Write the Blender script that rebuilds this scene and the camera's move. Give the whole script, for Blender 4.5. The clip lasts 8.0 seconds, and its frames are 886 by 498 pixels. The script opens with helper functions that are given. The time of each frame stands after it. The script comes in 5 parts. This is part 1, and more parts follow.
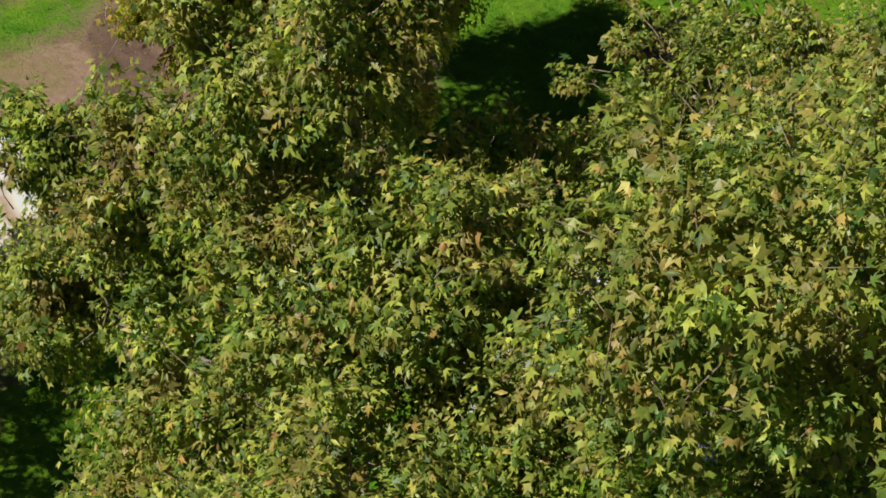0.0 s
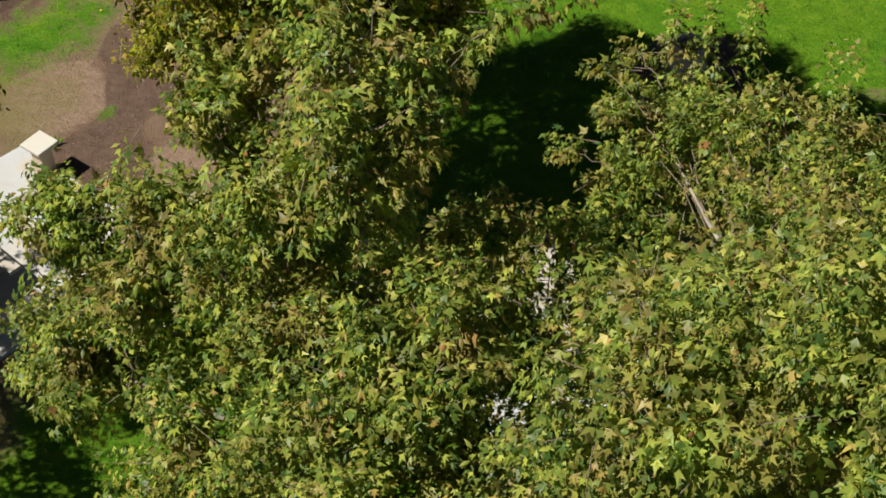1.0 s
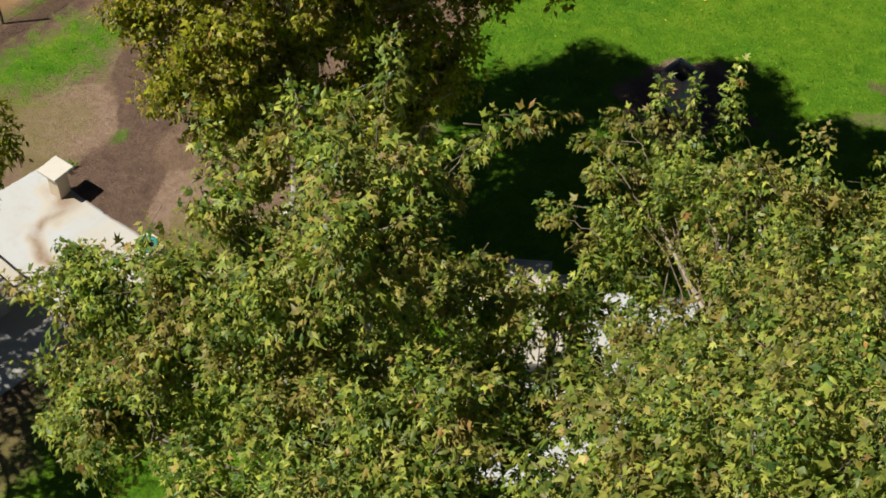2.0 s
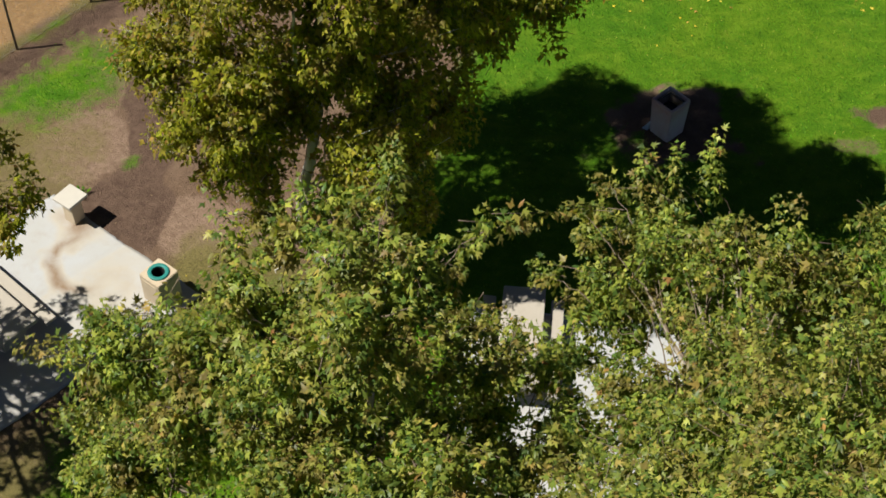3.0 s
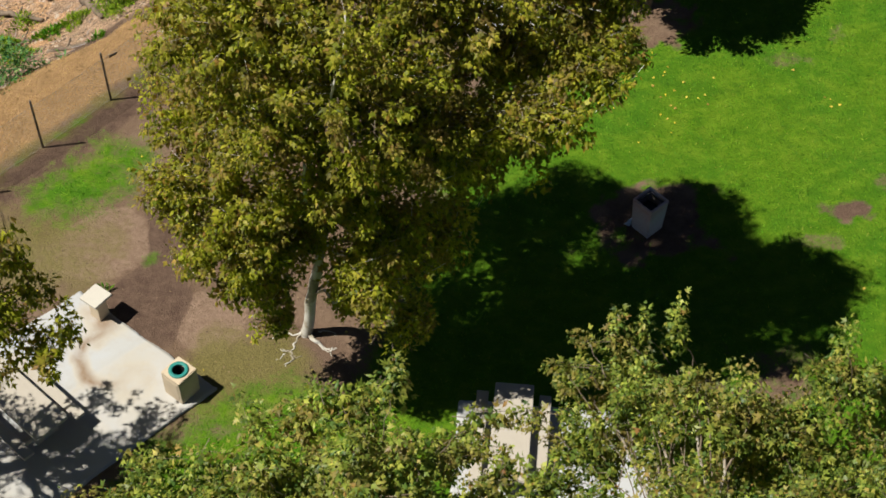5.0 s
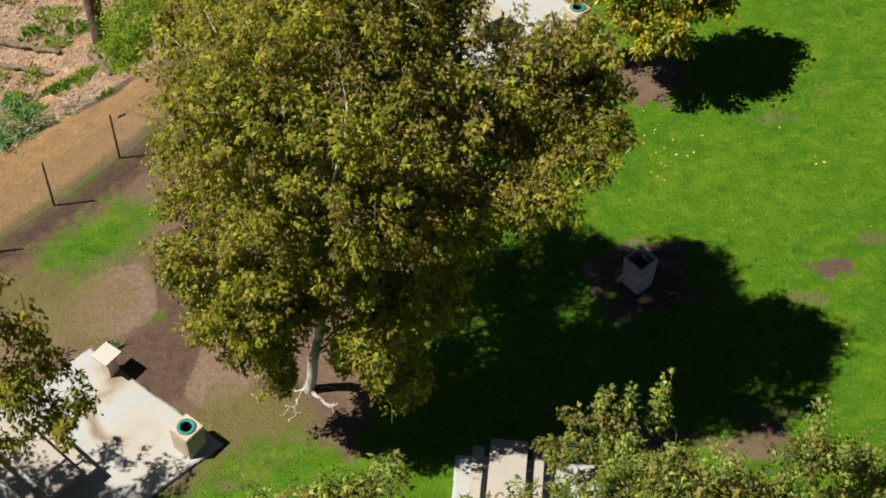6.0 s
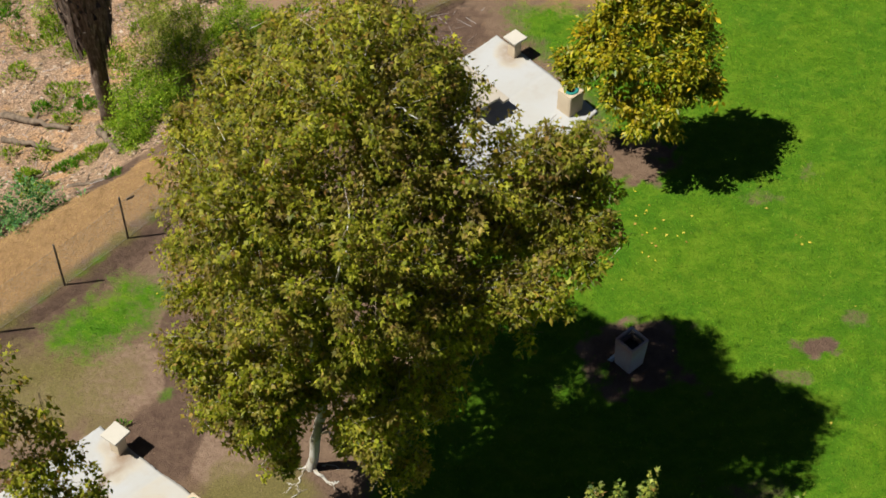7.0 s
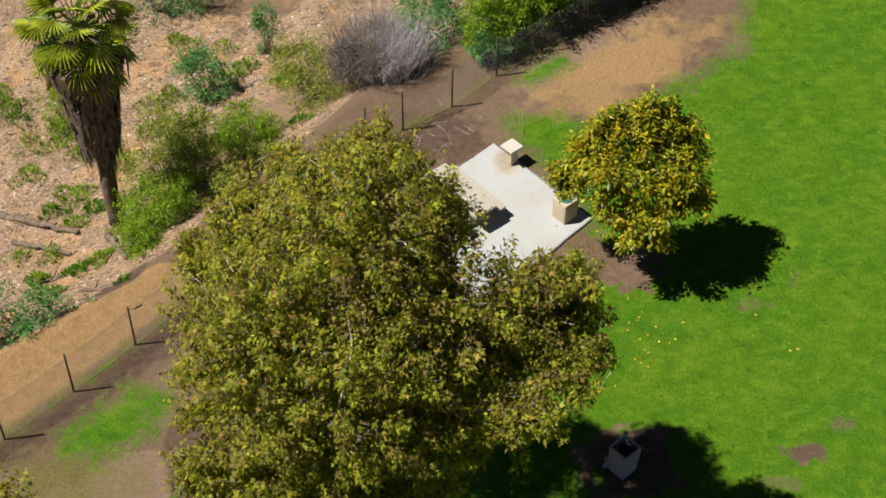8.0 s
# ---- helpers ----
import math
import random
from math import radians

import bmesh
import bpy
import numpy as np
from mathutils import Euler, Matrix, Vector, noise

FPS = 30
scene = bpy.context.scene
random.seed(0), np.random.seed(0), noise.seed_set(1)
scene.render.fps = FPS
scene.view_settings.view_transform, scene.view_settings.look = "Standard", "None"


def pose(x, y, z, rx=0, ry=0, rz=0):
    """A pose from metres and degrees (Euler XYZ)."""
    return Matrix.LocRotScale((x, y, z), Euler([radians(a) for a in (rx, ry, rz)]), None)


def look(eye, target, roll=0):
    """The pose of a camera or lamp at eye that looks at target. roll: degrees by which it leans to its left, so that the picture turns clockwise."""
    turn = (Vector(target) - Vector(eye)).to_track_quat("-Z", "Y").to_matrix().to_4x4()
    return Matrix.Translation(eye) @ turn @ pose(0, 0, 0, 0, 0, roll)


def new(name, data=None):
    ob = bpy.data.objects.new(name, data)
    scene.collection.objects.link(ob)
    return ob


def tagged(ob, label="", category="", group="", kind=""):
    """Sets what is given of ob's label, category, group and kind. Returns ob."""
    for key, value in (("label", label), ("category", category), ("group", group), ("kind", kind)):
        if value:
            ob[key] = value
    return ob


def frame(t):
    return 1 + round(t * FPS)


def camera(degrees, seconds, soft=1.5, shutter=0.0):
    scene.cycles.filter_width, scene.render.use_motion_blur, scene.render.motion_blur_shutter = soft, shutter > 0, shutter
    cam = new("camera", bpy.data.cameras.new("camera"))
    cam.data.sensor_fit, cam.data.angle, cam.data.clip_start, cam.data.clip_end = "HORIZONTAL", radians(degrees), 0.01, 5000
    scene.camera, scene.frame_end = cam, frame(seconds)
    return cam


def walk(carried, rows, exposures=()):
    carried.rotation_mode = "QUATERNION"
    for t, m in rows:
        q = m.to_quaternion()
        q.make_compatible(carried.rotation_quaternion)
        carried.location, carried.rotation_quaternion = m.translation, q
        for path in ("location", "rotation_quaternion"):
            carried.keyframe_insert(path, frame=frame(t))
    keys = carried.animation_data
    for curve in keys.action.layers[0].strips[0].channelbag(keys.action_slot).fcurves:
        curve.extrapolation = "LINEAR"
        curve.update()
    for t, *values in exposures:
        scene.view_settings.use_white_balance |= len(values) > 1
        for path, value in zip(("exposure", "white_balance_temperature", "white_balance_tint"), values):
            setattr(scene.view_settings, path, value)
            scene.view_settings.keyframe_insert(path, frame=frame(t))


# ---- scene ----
cam = camera(32.2, 8.0, 1.7)
PATH = [
    (0, (-1.902, -5.665, 19.044), (-1.98, -4.268, 17.614), -0.1),
    (0.5, (-1.896, -5.641, 19.838), (-1.973, -4.266, 18.388), 0.1),
    (1, (-1.916, -5.614, 20.685), (-1.99, -4.26, 19.216), 0.2),
    (1.5, (-1.911, -5.578, 21.529), (-1.985, -4.242, 20.043), 0.3),
    (3, (-1.868, -5.501, 24.175), (-1.94, -4.218, 22.642), 0.3),
    (3.5, (-1.871, -5.449, 25.081), (-1.942, -4.177, 23.54), 0.3),
    (4, (-1.87, -5.419, 25.987), (-1.94, -4.153, 24.44), 0.3),
    (4.5, (-1.867, -5.387, 26.879), (-1.936, -4.12, 25.333), 0.3),
    (6, (-1.809, -5.269, 29.543), (-1.878, -3.993, 28.005), 0.2),
    (6.5, (-1.793, -5.276, 30.421), (-1.862, -3.988, 28.894), 0.3),
    (7, (-1.801, -5.234, 31.301), (-1.87, -3.923, 29.792), 0.3),
    (7.5, (-1.803, -5.207, 32.166), (-1.872, -3.866, 30.684), 0.3),
    (8, (-1.787, -5.186, 33.072), (-1.859, -3.814, 31.619), 0.3),
]
walk(cam, [(t, look(eye, target, roll)) for t, eye, target, roll in PATH])

# ---------------------------------------------------------------- light
SUN_ELEV, SUN_AZ = radians(57.5), math.atan2(-0.97, -0.22)   # azimuth of the sun, from +y towards +x
world = bpy.data.worlds.new("sky")
scene.world = world
world.use_nodes = True
wn = world.node_tree
sky = wn.nodes.new("ShaderNodeTexSky")
sky.sky_type = "NISHITA"
sky.sun_disc = False
sky.sun_elevation = SUN_ELEV
sky.sun_rotation = SUN_AZ
sky.air_density = 0.35
sky.dust_density = 0.1
bg = wn.nodes["Background"]
bg.inputs[1].default_value = 0.035
wn.links.new(sky.outputs[0], bg.inputs[0])
sun_data = bpy.data.lights.new("sun", "SUN")
sun_data.energy = 5.0
sun_data.angle = radians(0.53)
sun_data.color = (1.0, 0.97, 0.87)
sun = new("sun", sun_data)
sun_dir = Vector((0.97 * math.cos(SUN_ELEV), 0.22 * math.cos(SUN_ELEV), -math.sin(SUN_ELEV)))
sun.matrix_world = Matrix.Translation((-30, -8, 60)) @ sun_dir.to_track_quat("-Z", "Y").to_matrix().to_4x4()
scene.view_settings.exposure = 0.59

# ---------------------------------------------------------------- materials


class Nodes:
    """A small writer of node materials."""

    def __init__(self, name):
        self.mat = bpy.data.materials.new(name)
        self.mat.use_nodes = True
        self.tree = self.mat.node_tree
        self.bsdf = self.tree.nodes["Principled BSDF"]
        self.out = self.tree.nodes["Material Output"]
        self.co = self.tree.nodes.new("ShaderNodeNewGeometry").outputs["Position"]

    def link(self, a, b):
        self.tree.links.new(a, b)

    def obj_space(self):
        self.co = self.tree.nodes.new("ShaderNodeTexCoord").outputs["Object"]
        return self

    def scaled(self, sx, sy, sz, rz=0.0):
        n = self.tree.nodes.new("ShaderNodeMapping")
        n.inputs["Scale"].default_value = (sx, sy, sz)
        n.inputs["Rotation"].default_value = (0, 0, rz)
        self.link(self.co, n.inputs["Vector"])
        return n.outputs[0]

    def noise(self, scale, detail=4.0, rough=0.55, co=None, distortion=0.0):
        n = self.tree.nodes.new("ShaderNodeTexNoise")
        n.inputs["Scale"].default_value = scale
        n.inputs["Detail"].default_value = detail
        n.inputs["Roughness"].default_value = rough
        n.inputs["Distortion"].default_value = distortion
        self.link(co or self.co, n.inputs["Vector"])
        return n.outputs[0]

    def voronoi(self, scale, out="Distance", co=None):
        n = self.tree.nodes.new("ShaderNodeTexVoronoi")
        n.inputs["Scale"].default_value = scale
        self.link(co or self.co, n.inputs["Vector"])
        return n.outputs[out]

    def ramp(self, fac, lo, hi, a=0.0, b=1.0):
        n = self.tree.nodes.new("ShaderNodeMapRange")
        n.inputs[1].default_value, n.inputs[2].default_value = lo, hi
        n.inputs[3].default_value, n.inputs[4].default_value = a, b
        self.link(fac, n.inputs[0])
        return n.outputs[0]

    def math(self, op, a, b):
        n = self.tree.nodes.new("ShaderNodeMath")
        n.operation = op
        for i, v in enumerate((a, b)):
            if isinstance(v, (int, float)):
                n.inputs[i].default_value = v
            else:
                self.link(v, n.inputs[i])
        return n.outputs[0]

    def mix(self, fac, a, b, blend="MIX"):
        n = self.tree.nodes.new("ShaderNodeMix")
        n.data_type = "RGBA"
        n.blend_type = blend
        for sock, v in ((n.inputs[0], fac), (n.inputs[6], a), (n.inputs[7], b)):
            if isinstance(v, (int, float)):
                sock.default_value = v
            elif isinstance(v, tuple):
                sock.default_value = (*v, 1.0)
            else:
                self.link(v, sock)
        return n.outputs[2]

    def attr(self, name):
        n = self.tree.nodes.new("ShaderNodeAttribute")
        n.attribute_name = name
        return n.outputs["Fac"]

    def island(self):
        return self.tree.nodes.new("ShaderNodeNewGeometry").outputs["Random Per Island"]

    def colors(self, fac, stops):
        n = self.tree.nodes.new("ShaderNodeValToRGB")
        r = n.color_ramp
        while len(r.elements) < len(stops):
            r.elements.new(0.5)
        for e, (p, c) in zip(r.elements, stops):
            e.position, e.color = p, (*c, 1.0)
        self.link(fac, n.inputs[0])
        return n.outputs[0]

    def done(self, color, rough=0.8, bump=None, strength=0.3, dist=0.02, spec=0.3):
        if isinstance(color, tuple):
            self.bsdf.inputs["Base Color"].default_value = (*color, 1)
        else:
            self.link(color, self.bsdf.inputs["Base Color"])
        if isinstance(rough, (int, float)):
            self.bsdf.inputs["Roughness"].default_value = rough
        else:
            self.link(rough, self.bsdf.inputs["Roughness"])
        self.bsdf.inputs["Specular IOR Level"].default_value = spec
        if bump is not None:
            n = self.tree.nodes.new("ShaderNodeBump")
            n.inputs["Strength"].default_value = strength
            n.inputs["Distance"].default_value = dist
            self.link(bump, n.inputs["Height"])
            self.link(n.outputs[0], self.bsdf.inputs["Normal"])
        return self.mat


def leaf_material(name, stops, glow=0.35, rough=0.55, spec=0.12, sere=None):
    """Leaves: a colour per leaf, and light that comes through the blade."""
    n = Nodes(name)
    col = n.colors(n.island(), stops)
    patch = n.ramp(n.noise(2.6, 4.0, 0.65), 0.33, 0.67, 0.45, 1.6)
    col = n.mix(1.0, col, patch, "MULTIPLY")
    if sere is not None:
        dry = n.ramp(n.noise(1.7, 5.0, 0.65), 0.49, 0.63, 0.0, 0.8)
        col = n.mix(dry, col, n.mix(n.island(), sere, (sere[0] * 1.9, sere[1] * 1.9, sere[2] * 1.9)))
    mat = n.done(col, rough, spec=spec)
    tr = n.tree.nodes.new("ShaderNodeBsdfTranslucent")
    bright = n.mix(1.0, col, (1.4, 1.6, 0.6), "MULTIPLY")
    n.link(bright, tr.inputs[0])
    m = n.tree.nodes.new("ShaderNodeMixShader")
    m.inputs[0].default_value = glow
    n.link(n.bsdf.outputs[0], m.inputs[1])
    n.link(tr.outputs[0], m.inputs[2])
    n.link(m.outputs[0], n.out.inputs[0])
    return mat


SYCAMORE_LEAF = leaf_material("sycamore_leaf", [
    (0.0, (0.07, 0.092, 0.01)), (0.25, (0.175, 0.195, 0.016)), (0.55, (0.265, 0.268, 0.023)),
    (0.9, (0.38, 0.345, 0.038)), (0.97, (0.32, 0.2, 0.04)), (1.0, (0.18, 0.09, 0.03))], 0.5, 0.45, 0.2, (0.16, 0.105, 0.04))
GREEN_SYCAMORE_LEAF = leaf_material("green_sycamore_leaf", [
    (0.0, (0.05, 0.10, 0.022)), (0.3, (0.12, 0.175, 0.03)), (0.65, (0.21, 0.25, 0.04)),
    (0.94, (0.335, 0.345, 0.06)), (0.985, (0.34, 0.24, 0.065)), (1.0, (0.28, 0.13, 0.05))], 0.36, 0.42, 0.25, (0.18, 0.13, 0.04))
YELLOW_LEAF = leaf_material("yellow_green_leaf", [
    (0.0, (0.06, 0.115, 0.006)), (0.35, (0.17, 0.19, 0.008)), (0.75, (0.30, 0.27, 0.011)),
    (1.0, (0.42, 0.30, 0.015))], 0.26, 0.4, 0.25, (0.22, 0.16, 0.006))
SHRUB_LEAF = leaf_material("shrub_leaf", [
    (0.0, (0.08, 0.155, 0.010)), (0.5, (0.17, 0.27, 0.019)), (1.0, (0.31, 0.37, 0.04))], 0.42)
OLIVE_LEAF = leaf_material("olive_shrub_leaf", [
    (0.0, (0.11, 0.15, 0.02)), (0.5, (0.21, 0.24, 0.04)), (1.0, (0.34, 0.33, 0.08))], 0.4)
TEAL_LEAF = leaf_material("blue_green_leaf", [
    (0.0, (0.045, 0.14, 0.055)), (0.5, (0.09, 0.215, 0.075)), (1.0, (0.2, 0.32, 0.11))], 0.4)
PALM_LEAF = leaf_material("palm_leaf", [
    (0.0, (0.06, 0.11, 0.008)), (0.5, (0.16, 0.215, 0.015)), (1.0, (0.33, 0.35, 0.03))], 0.25, 0.38, 0.3)
GRASS_BLADE = leaf_material("grass_blade", [
    (0.0, (0.035, 0.13, 0.005)), (0.6, (0.07, 0.19, 0.007)), (0.92, (0.13, 0.24, 0.012)), (1.0, (0.28, 0.28, 0.05))], 0.3)
DRY_BLADE = leaf_material("dry_grass_blade", [
    (0.0, (0.28, 0.168, 0.075)), (0.9, (0.37, 0.238, 0.113)), (1.0, (0.24, 0.175, 0.072))], 0.2)
FALLEN_LEAF = leaf_material("fallen_leaf", [
    (0.0, (0.55, 0.40, 0.03)), (0.6, (0.60, 0.47, 0.08)), (1.0, (0.40, 0.22, 0.06))], 0.1)

n = Nodes("white_bark")
blot = n.noise(3.2, 4.0, 0.6, n.scaled(1, 1, 0.6))
fine = n.noise(30, 3.0)
col = n.colors(blot, [(0.3, (0.54, 0.52, 0.48)), (0.48, (0.46, 0.43, 0.38)), (0.55, (0.30, 0.26, 0.20)), (0.75, (0.19, 0.155, 0.115))])
WHITE_BARK = n.done(col, 0.8, n.math("ADD", blot, n.math("MULTIPLY", fine, 0.3)), 0.4, 0.03)
n = Nodes("grey_limb_bark")
LIMB_BARK = n.done(n.colors(n.noise(4, 4.0, 0.6), [(0.3, (0.36, 0.33, 0.28)), (0.5, (0.25, 0.21, 0.165)), (0.7, (0.15, 0.115, 0.08))]), 0.85, n.noise(30, 3), 0.3)
n = Nodes("twig_bark")
TWIG_BARK = n.done(n.colors(n.noise(9, 3.0), [(0.3, (0.10, 0.072, 0.048)), (0.7, (0.24, 0.185, 0.135))]), 0.9)
n = Nodes("pale_twig_bark")
PALE_TWIG = n.done(n.colors(n.island(), [(0.0, (0.10, 0.072, 0.048)), (0.6, (0.24, 0.185, 0.135)), (1.0, (0.62, 0.57, 0.5))]), 0.9)
n = Nodes("dry_wood")
TIMBER = n.done(n.colors(n.noise(5, 5.0, 0.6, n.scaled(1, 1, 1)), [(0.3, (0.07, 0.05, 0.035)), (0.7, (0.22, 0.165, 0.12))]), 0.9, n.noise(40, 3), 0.5)
n = Nodes("palm_fibre")
FIBRE = n.done(n.colors(n.noise(14, 4.0, 0.6, n.scaled(1, 1, 0.25)), [(0.3, (0.06, 0.04, 0.03)), (0.55, (0.145, 0.105, 0.082)), (0.75, (0.29, 0.24, 0.2))]), 0.95, n.noise(30, 3, 0.6, n.scaled(1, 1, 0.2)), 0.6, 0.03)
n = Nodes("pale_dead_twigs")
PALE_DEAD = n.done(n.colors(n.island(), [(0.0, (0.20, 0.165, 0.165)), (1.0, (0.46, 0.43, 0.46))]), 0.95)
n = Nodes("dead_twigs")
DEAD = n.done(n.colors(n.island(), [(0.0, (0.09, 0.065, 0.05)), (0.6, (0.18, 0.14, 0.118)), (1.0, (0.36, 0.33, 0.33))]), 0.95)


def concrete(name, base, stain, stain_amount=0.5):
    n = Nodes(name)
    big = n.noise(0.9, 5.0, 0.6, None, 0.6)
    fine = n.noise(45, 4.0, 0.65)
    pit = n.voronoi(70)
    col = n.mix(n.ramp(big, 0.42, 0.72, 0.0, stain_amount), base, stain)
    col = n.mix(n.ramp(n.noise(5.5, 5.0, 0.7), 0.5, 0.8, 0.0, 0.35), col, (base[0] * 0.72, base[1] * 0.72, base[2] * 0.72))
    col = n.mix(n.ramp(fine, 0.3, 0.75, 0.0, 0.35), col, (base[0] * 0.8, base[1] * 0.78, base[2] * 0.74))
    return n.done(col, 0.88, n.math("ADD", fine, n.math("MULTIPLY", pit, 0.5)), 0.25, 0.01)


TABLE_CONCRETE = concrete("table_concrete", (0.385, 0.345, 0.295), (0.34, 0.29, 0.235), 0.5)
TOP_CONCRETE = concrete("top_concrete", (0.48, 0.45, 0.40), (0.46, 0.41, 0.35), 0.4)
BIN_CONCRETE = concrete("bin_concrete", (0.50, 0.41, 0.30), (0.38, 0.29, 0.20), 0.5)
OLD_CONCRETE = concrete("old_concrete", (0.5, 0.45, 0.45), (0.40, 0.17, 0.14), 0.85)

# slab: pale concrete with a brown run-off stain in an arc
n = Nodes("slab_concrete")
big = n.noise(0.8, 5.0, 0.6, None, 0.5)
fine = n.noise(40, 4.0, 0.65)
col = n.mix(n.ramp(big, 0.4, 0.68), (0.385, 0.39, 0.40), (0.37, 0.36, 0.34))
col = n.mix(n.ramp(n.noise(3.2, 6.0, 0.7), 0.52, 0.75, 0.0, 0.5), col, (0.33, 0.29, 0.25))
col = n.mix(n.ramp(fine, 0.3, 0.75, 0.0, 0.3), col, (0.35, 0.33, 0.31))
worn = n.ramp(n.noise(2.4, 5.0, 0.65), 0.25, 0.55, 0.3, 1.0)
col = n.mix(n.math("MULTIPLY", n.ramp(n.attr("stain"), 0.0, 0.2, 0.0, 0.6), worn), col, (0.40, 0.345, 0.265))
col = n.mix(n.math("MULTIPLY", n.ramp(n.attr("stain"), 0.2, 1.0), worn), col, (0.20, 0.13, 0.08))
col = n.mix(n.ramp(n.noise(1.7, 6.0, 0.7, n.scaled(1.0, 1.0, 1.0, 0.9), 0.8), 0.58, 0.72, 0.0, 0.3), col, (0.31, 0.27, 0.22))
SLAB = n.done(col, 0.85, fine, 0.2, 0.01)

n = Nodes("teal_plastic")
TEAL = n.done(n.mix(n.ramp(n.noise(12, 3), 0.4, 0.7, 0, 0.5), (0.018, 0.17, 0.15), (0.04, 0.24, 0.21)), 0.5)
n = Nodes("black_liner")
BLACK = n.done(n.mix(n.noise(18, 3), (0.006, 0.006, 0.008), (0.02, 0.02, 0.024)), 0.45)
n = Nodes("weathered_steel")
STEEL = n.done(n.mix(n.ramp(n.noise(7, 4), 0.4, 0.7), (0.10, 0.085, 0.075), (0.19, 0.17, 0.155)), 0.6, n.noise(60, 2), 0.1)
STEEL.node_tree.nodes["Principled BSDF"].inputs["Metallic"].default_value = 0.4
n = Nodes("galvanised_wire")
WIRE = n.done(n.mix(n.noise(9, 2), (0.14, 0.14, 0.14), (0.25, 0.25, 0.26)), 0.5)
n = Nodes("pale_stone")
STONE = n.done(n.colors(n.island(), [(0.0, (0.06, 0.038, 0.025)), (0.4, (0.16, 0.105, 0.07)), (0.75, (0.34, 0.25, 0.18)), (1.0, (0.46, 0.38, 0.31))]), 0.9)
n = Nodes("leaf_scraps")
LITTER = n.done(n.colors(n.island(), [(0.0, (0.07, 0.045, 0.03)), (0.7, (0.16, 0.105, 0.065)), (1.0, (0.27, 0.19, 0.11))]), 0.9)
n = Nodes("pale_plastic")
PALE_PLASTIC = n.done(n.mix(n.noise(6, 3), (0.32, 0.38, 0.45), (0.45, 0.5, 0.56)), 0.5)

# the ground: bare earth, damp earth and painted shade, dry grass, straw, litter of the bank, lawn
n = Nodes("ground_cover")
n2 = n.noise(3.5, 5.0, 0.65)
n3 = n.noise(22, 4.0, 0.7)
n4 = n.noise(90, 2.0, 0.7)
vor = n.voronoi(9)
col = n.colors(n2, [(0.3, (0.115, 0.072, 0.048)), (0.5, (0.142, 0.091, 0.06)), (0.7, (0.168, 0.111, 0.073))])
col = n.mix(n.ramp(n3, 0.55, 0.8, 0, 0.3), col, (0.13, 0.08, 0.05))
col = n.mix(n.ramp(n.noise(0.7, 7.0, 0.7, None, 0.8), 0.5, 0.75, 0, 0.5), col, (0.14, 0.088, 0.056))
col = n.mix(n.ramp(n.noise(1.1, 7.0, 0.75, n.scaled(1, 1, 1, 0.7)), 0.55, 0.75, 0, 0.4), col, (0.32, 0.225, 0.155))
col = n.mix(n.ramp(n4, 0.6, 0.75, 0, 0.35), col, (0.36, 0.27, 0.2))
damp_shade = n.mix(n.ramp(n2, 0.35, 0.7), (0.082, 0.050, 0.036), (0.14, 0.09, 0.064))
wob = n.math("ADD", n.math("MULTIPLY", n.math("SUBTRACT", n2, 0.5), 0.8), n.math("MULTIPLY", n.math("SUBTRACT", n3, 0.5), 0.5))


def zone(name, lo=0.42, hi=0.58, grit=1.0):
    return n.ramp(n.math("ADD", n.attr(name), n.math("MULTIPLY", wob, grit)), lo, hi)


mid = n.noise(5.5, 6.0, 0.72)
col = n.mix(n.ramp(mid, 0.5, 0.68, 0, 0.45), col, (0.135, 0.085, 0.055))
col = n.mix(n.ramp(mid, 0.46, 0.3, 0, 0.4), col, (0.25, 0.17, 0.115))
col = n.mix(n.ramp(n.noise(0.42, 5.0, 0.6, None, 0.5), 0.46, 0.62, 0, 0.5), col, (0.2, 0.136, 0.095))
col = n.mix(n.ramp(n.voronoi(2.3, "Distance", n.scaled(1, 1, 1, 0.4)), 0.16, 0.04, 0, 0.35), col, (0.12, 0.077, 0.05))
pale = n.mix(n.ramp(mid, 0.4, 0.62), (0.26, 0.175, 0.127), (0.19, 0.126, 0.087))
col = n.mix(n.math("MULTIPLY", zone("pale", 0.38, 0.62, 0.8), 0.8), col, pale)
col = n.mix(zone("damp_shade", 0.40, 0.60, 0.7), col, damp_shade)
litter = n.colors(n3, [(0.3, (0.10, 0.06, 0.04)), (0.44, (0.24, 0.155, 0.10)), (0.6, (0.38, 0.255, 0.17)), (0.8, (0.54, 0.41, 0.31))])
litter = n.mix(n.ramp(n.noise(0.5, 5.0, 0.7), 0.5, 0.62, 0, 0.7), litter, (0.40, 0.225, 0.105))
litter = n.mix(n.ramp(n.noise(1.6, 5.0, 0.7), 0.54, 0.68, 0, 0.6), litter, (0.10, 0.065, 0.048))
litter = n.mix(n.ramp(n.noise(2.6, 6.0, 0.75), 0.58, 0.72, 0, 0.7), litter, (0.40, 0.325, 0.26))
litter = n.mix(n.ramp(n.noise(0.9, 6.0, 0.75, n.scaled(1.3, 1, 1)), 0.54, 0.68, 0, 0.5), litter, (0.085, 0.10, 0.022))
litter = n.mix(n.ramp(vor, 0.05, 0.25, 0.5, 0.0), litter, (0.10, 0.065, 0.05))
speck = n.voronoi(17, "Color", n.scaled(1.0, 1.7, 1.0, 0.5))
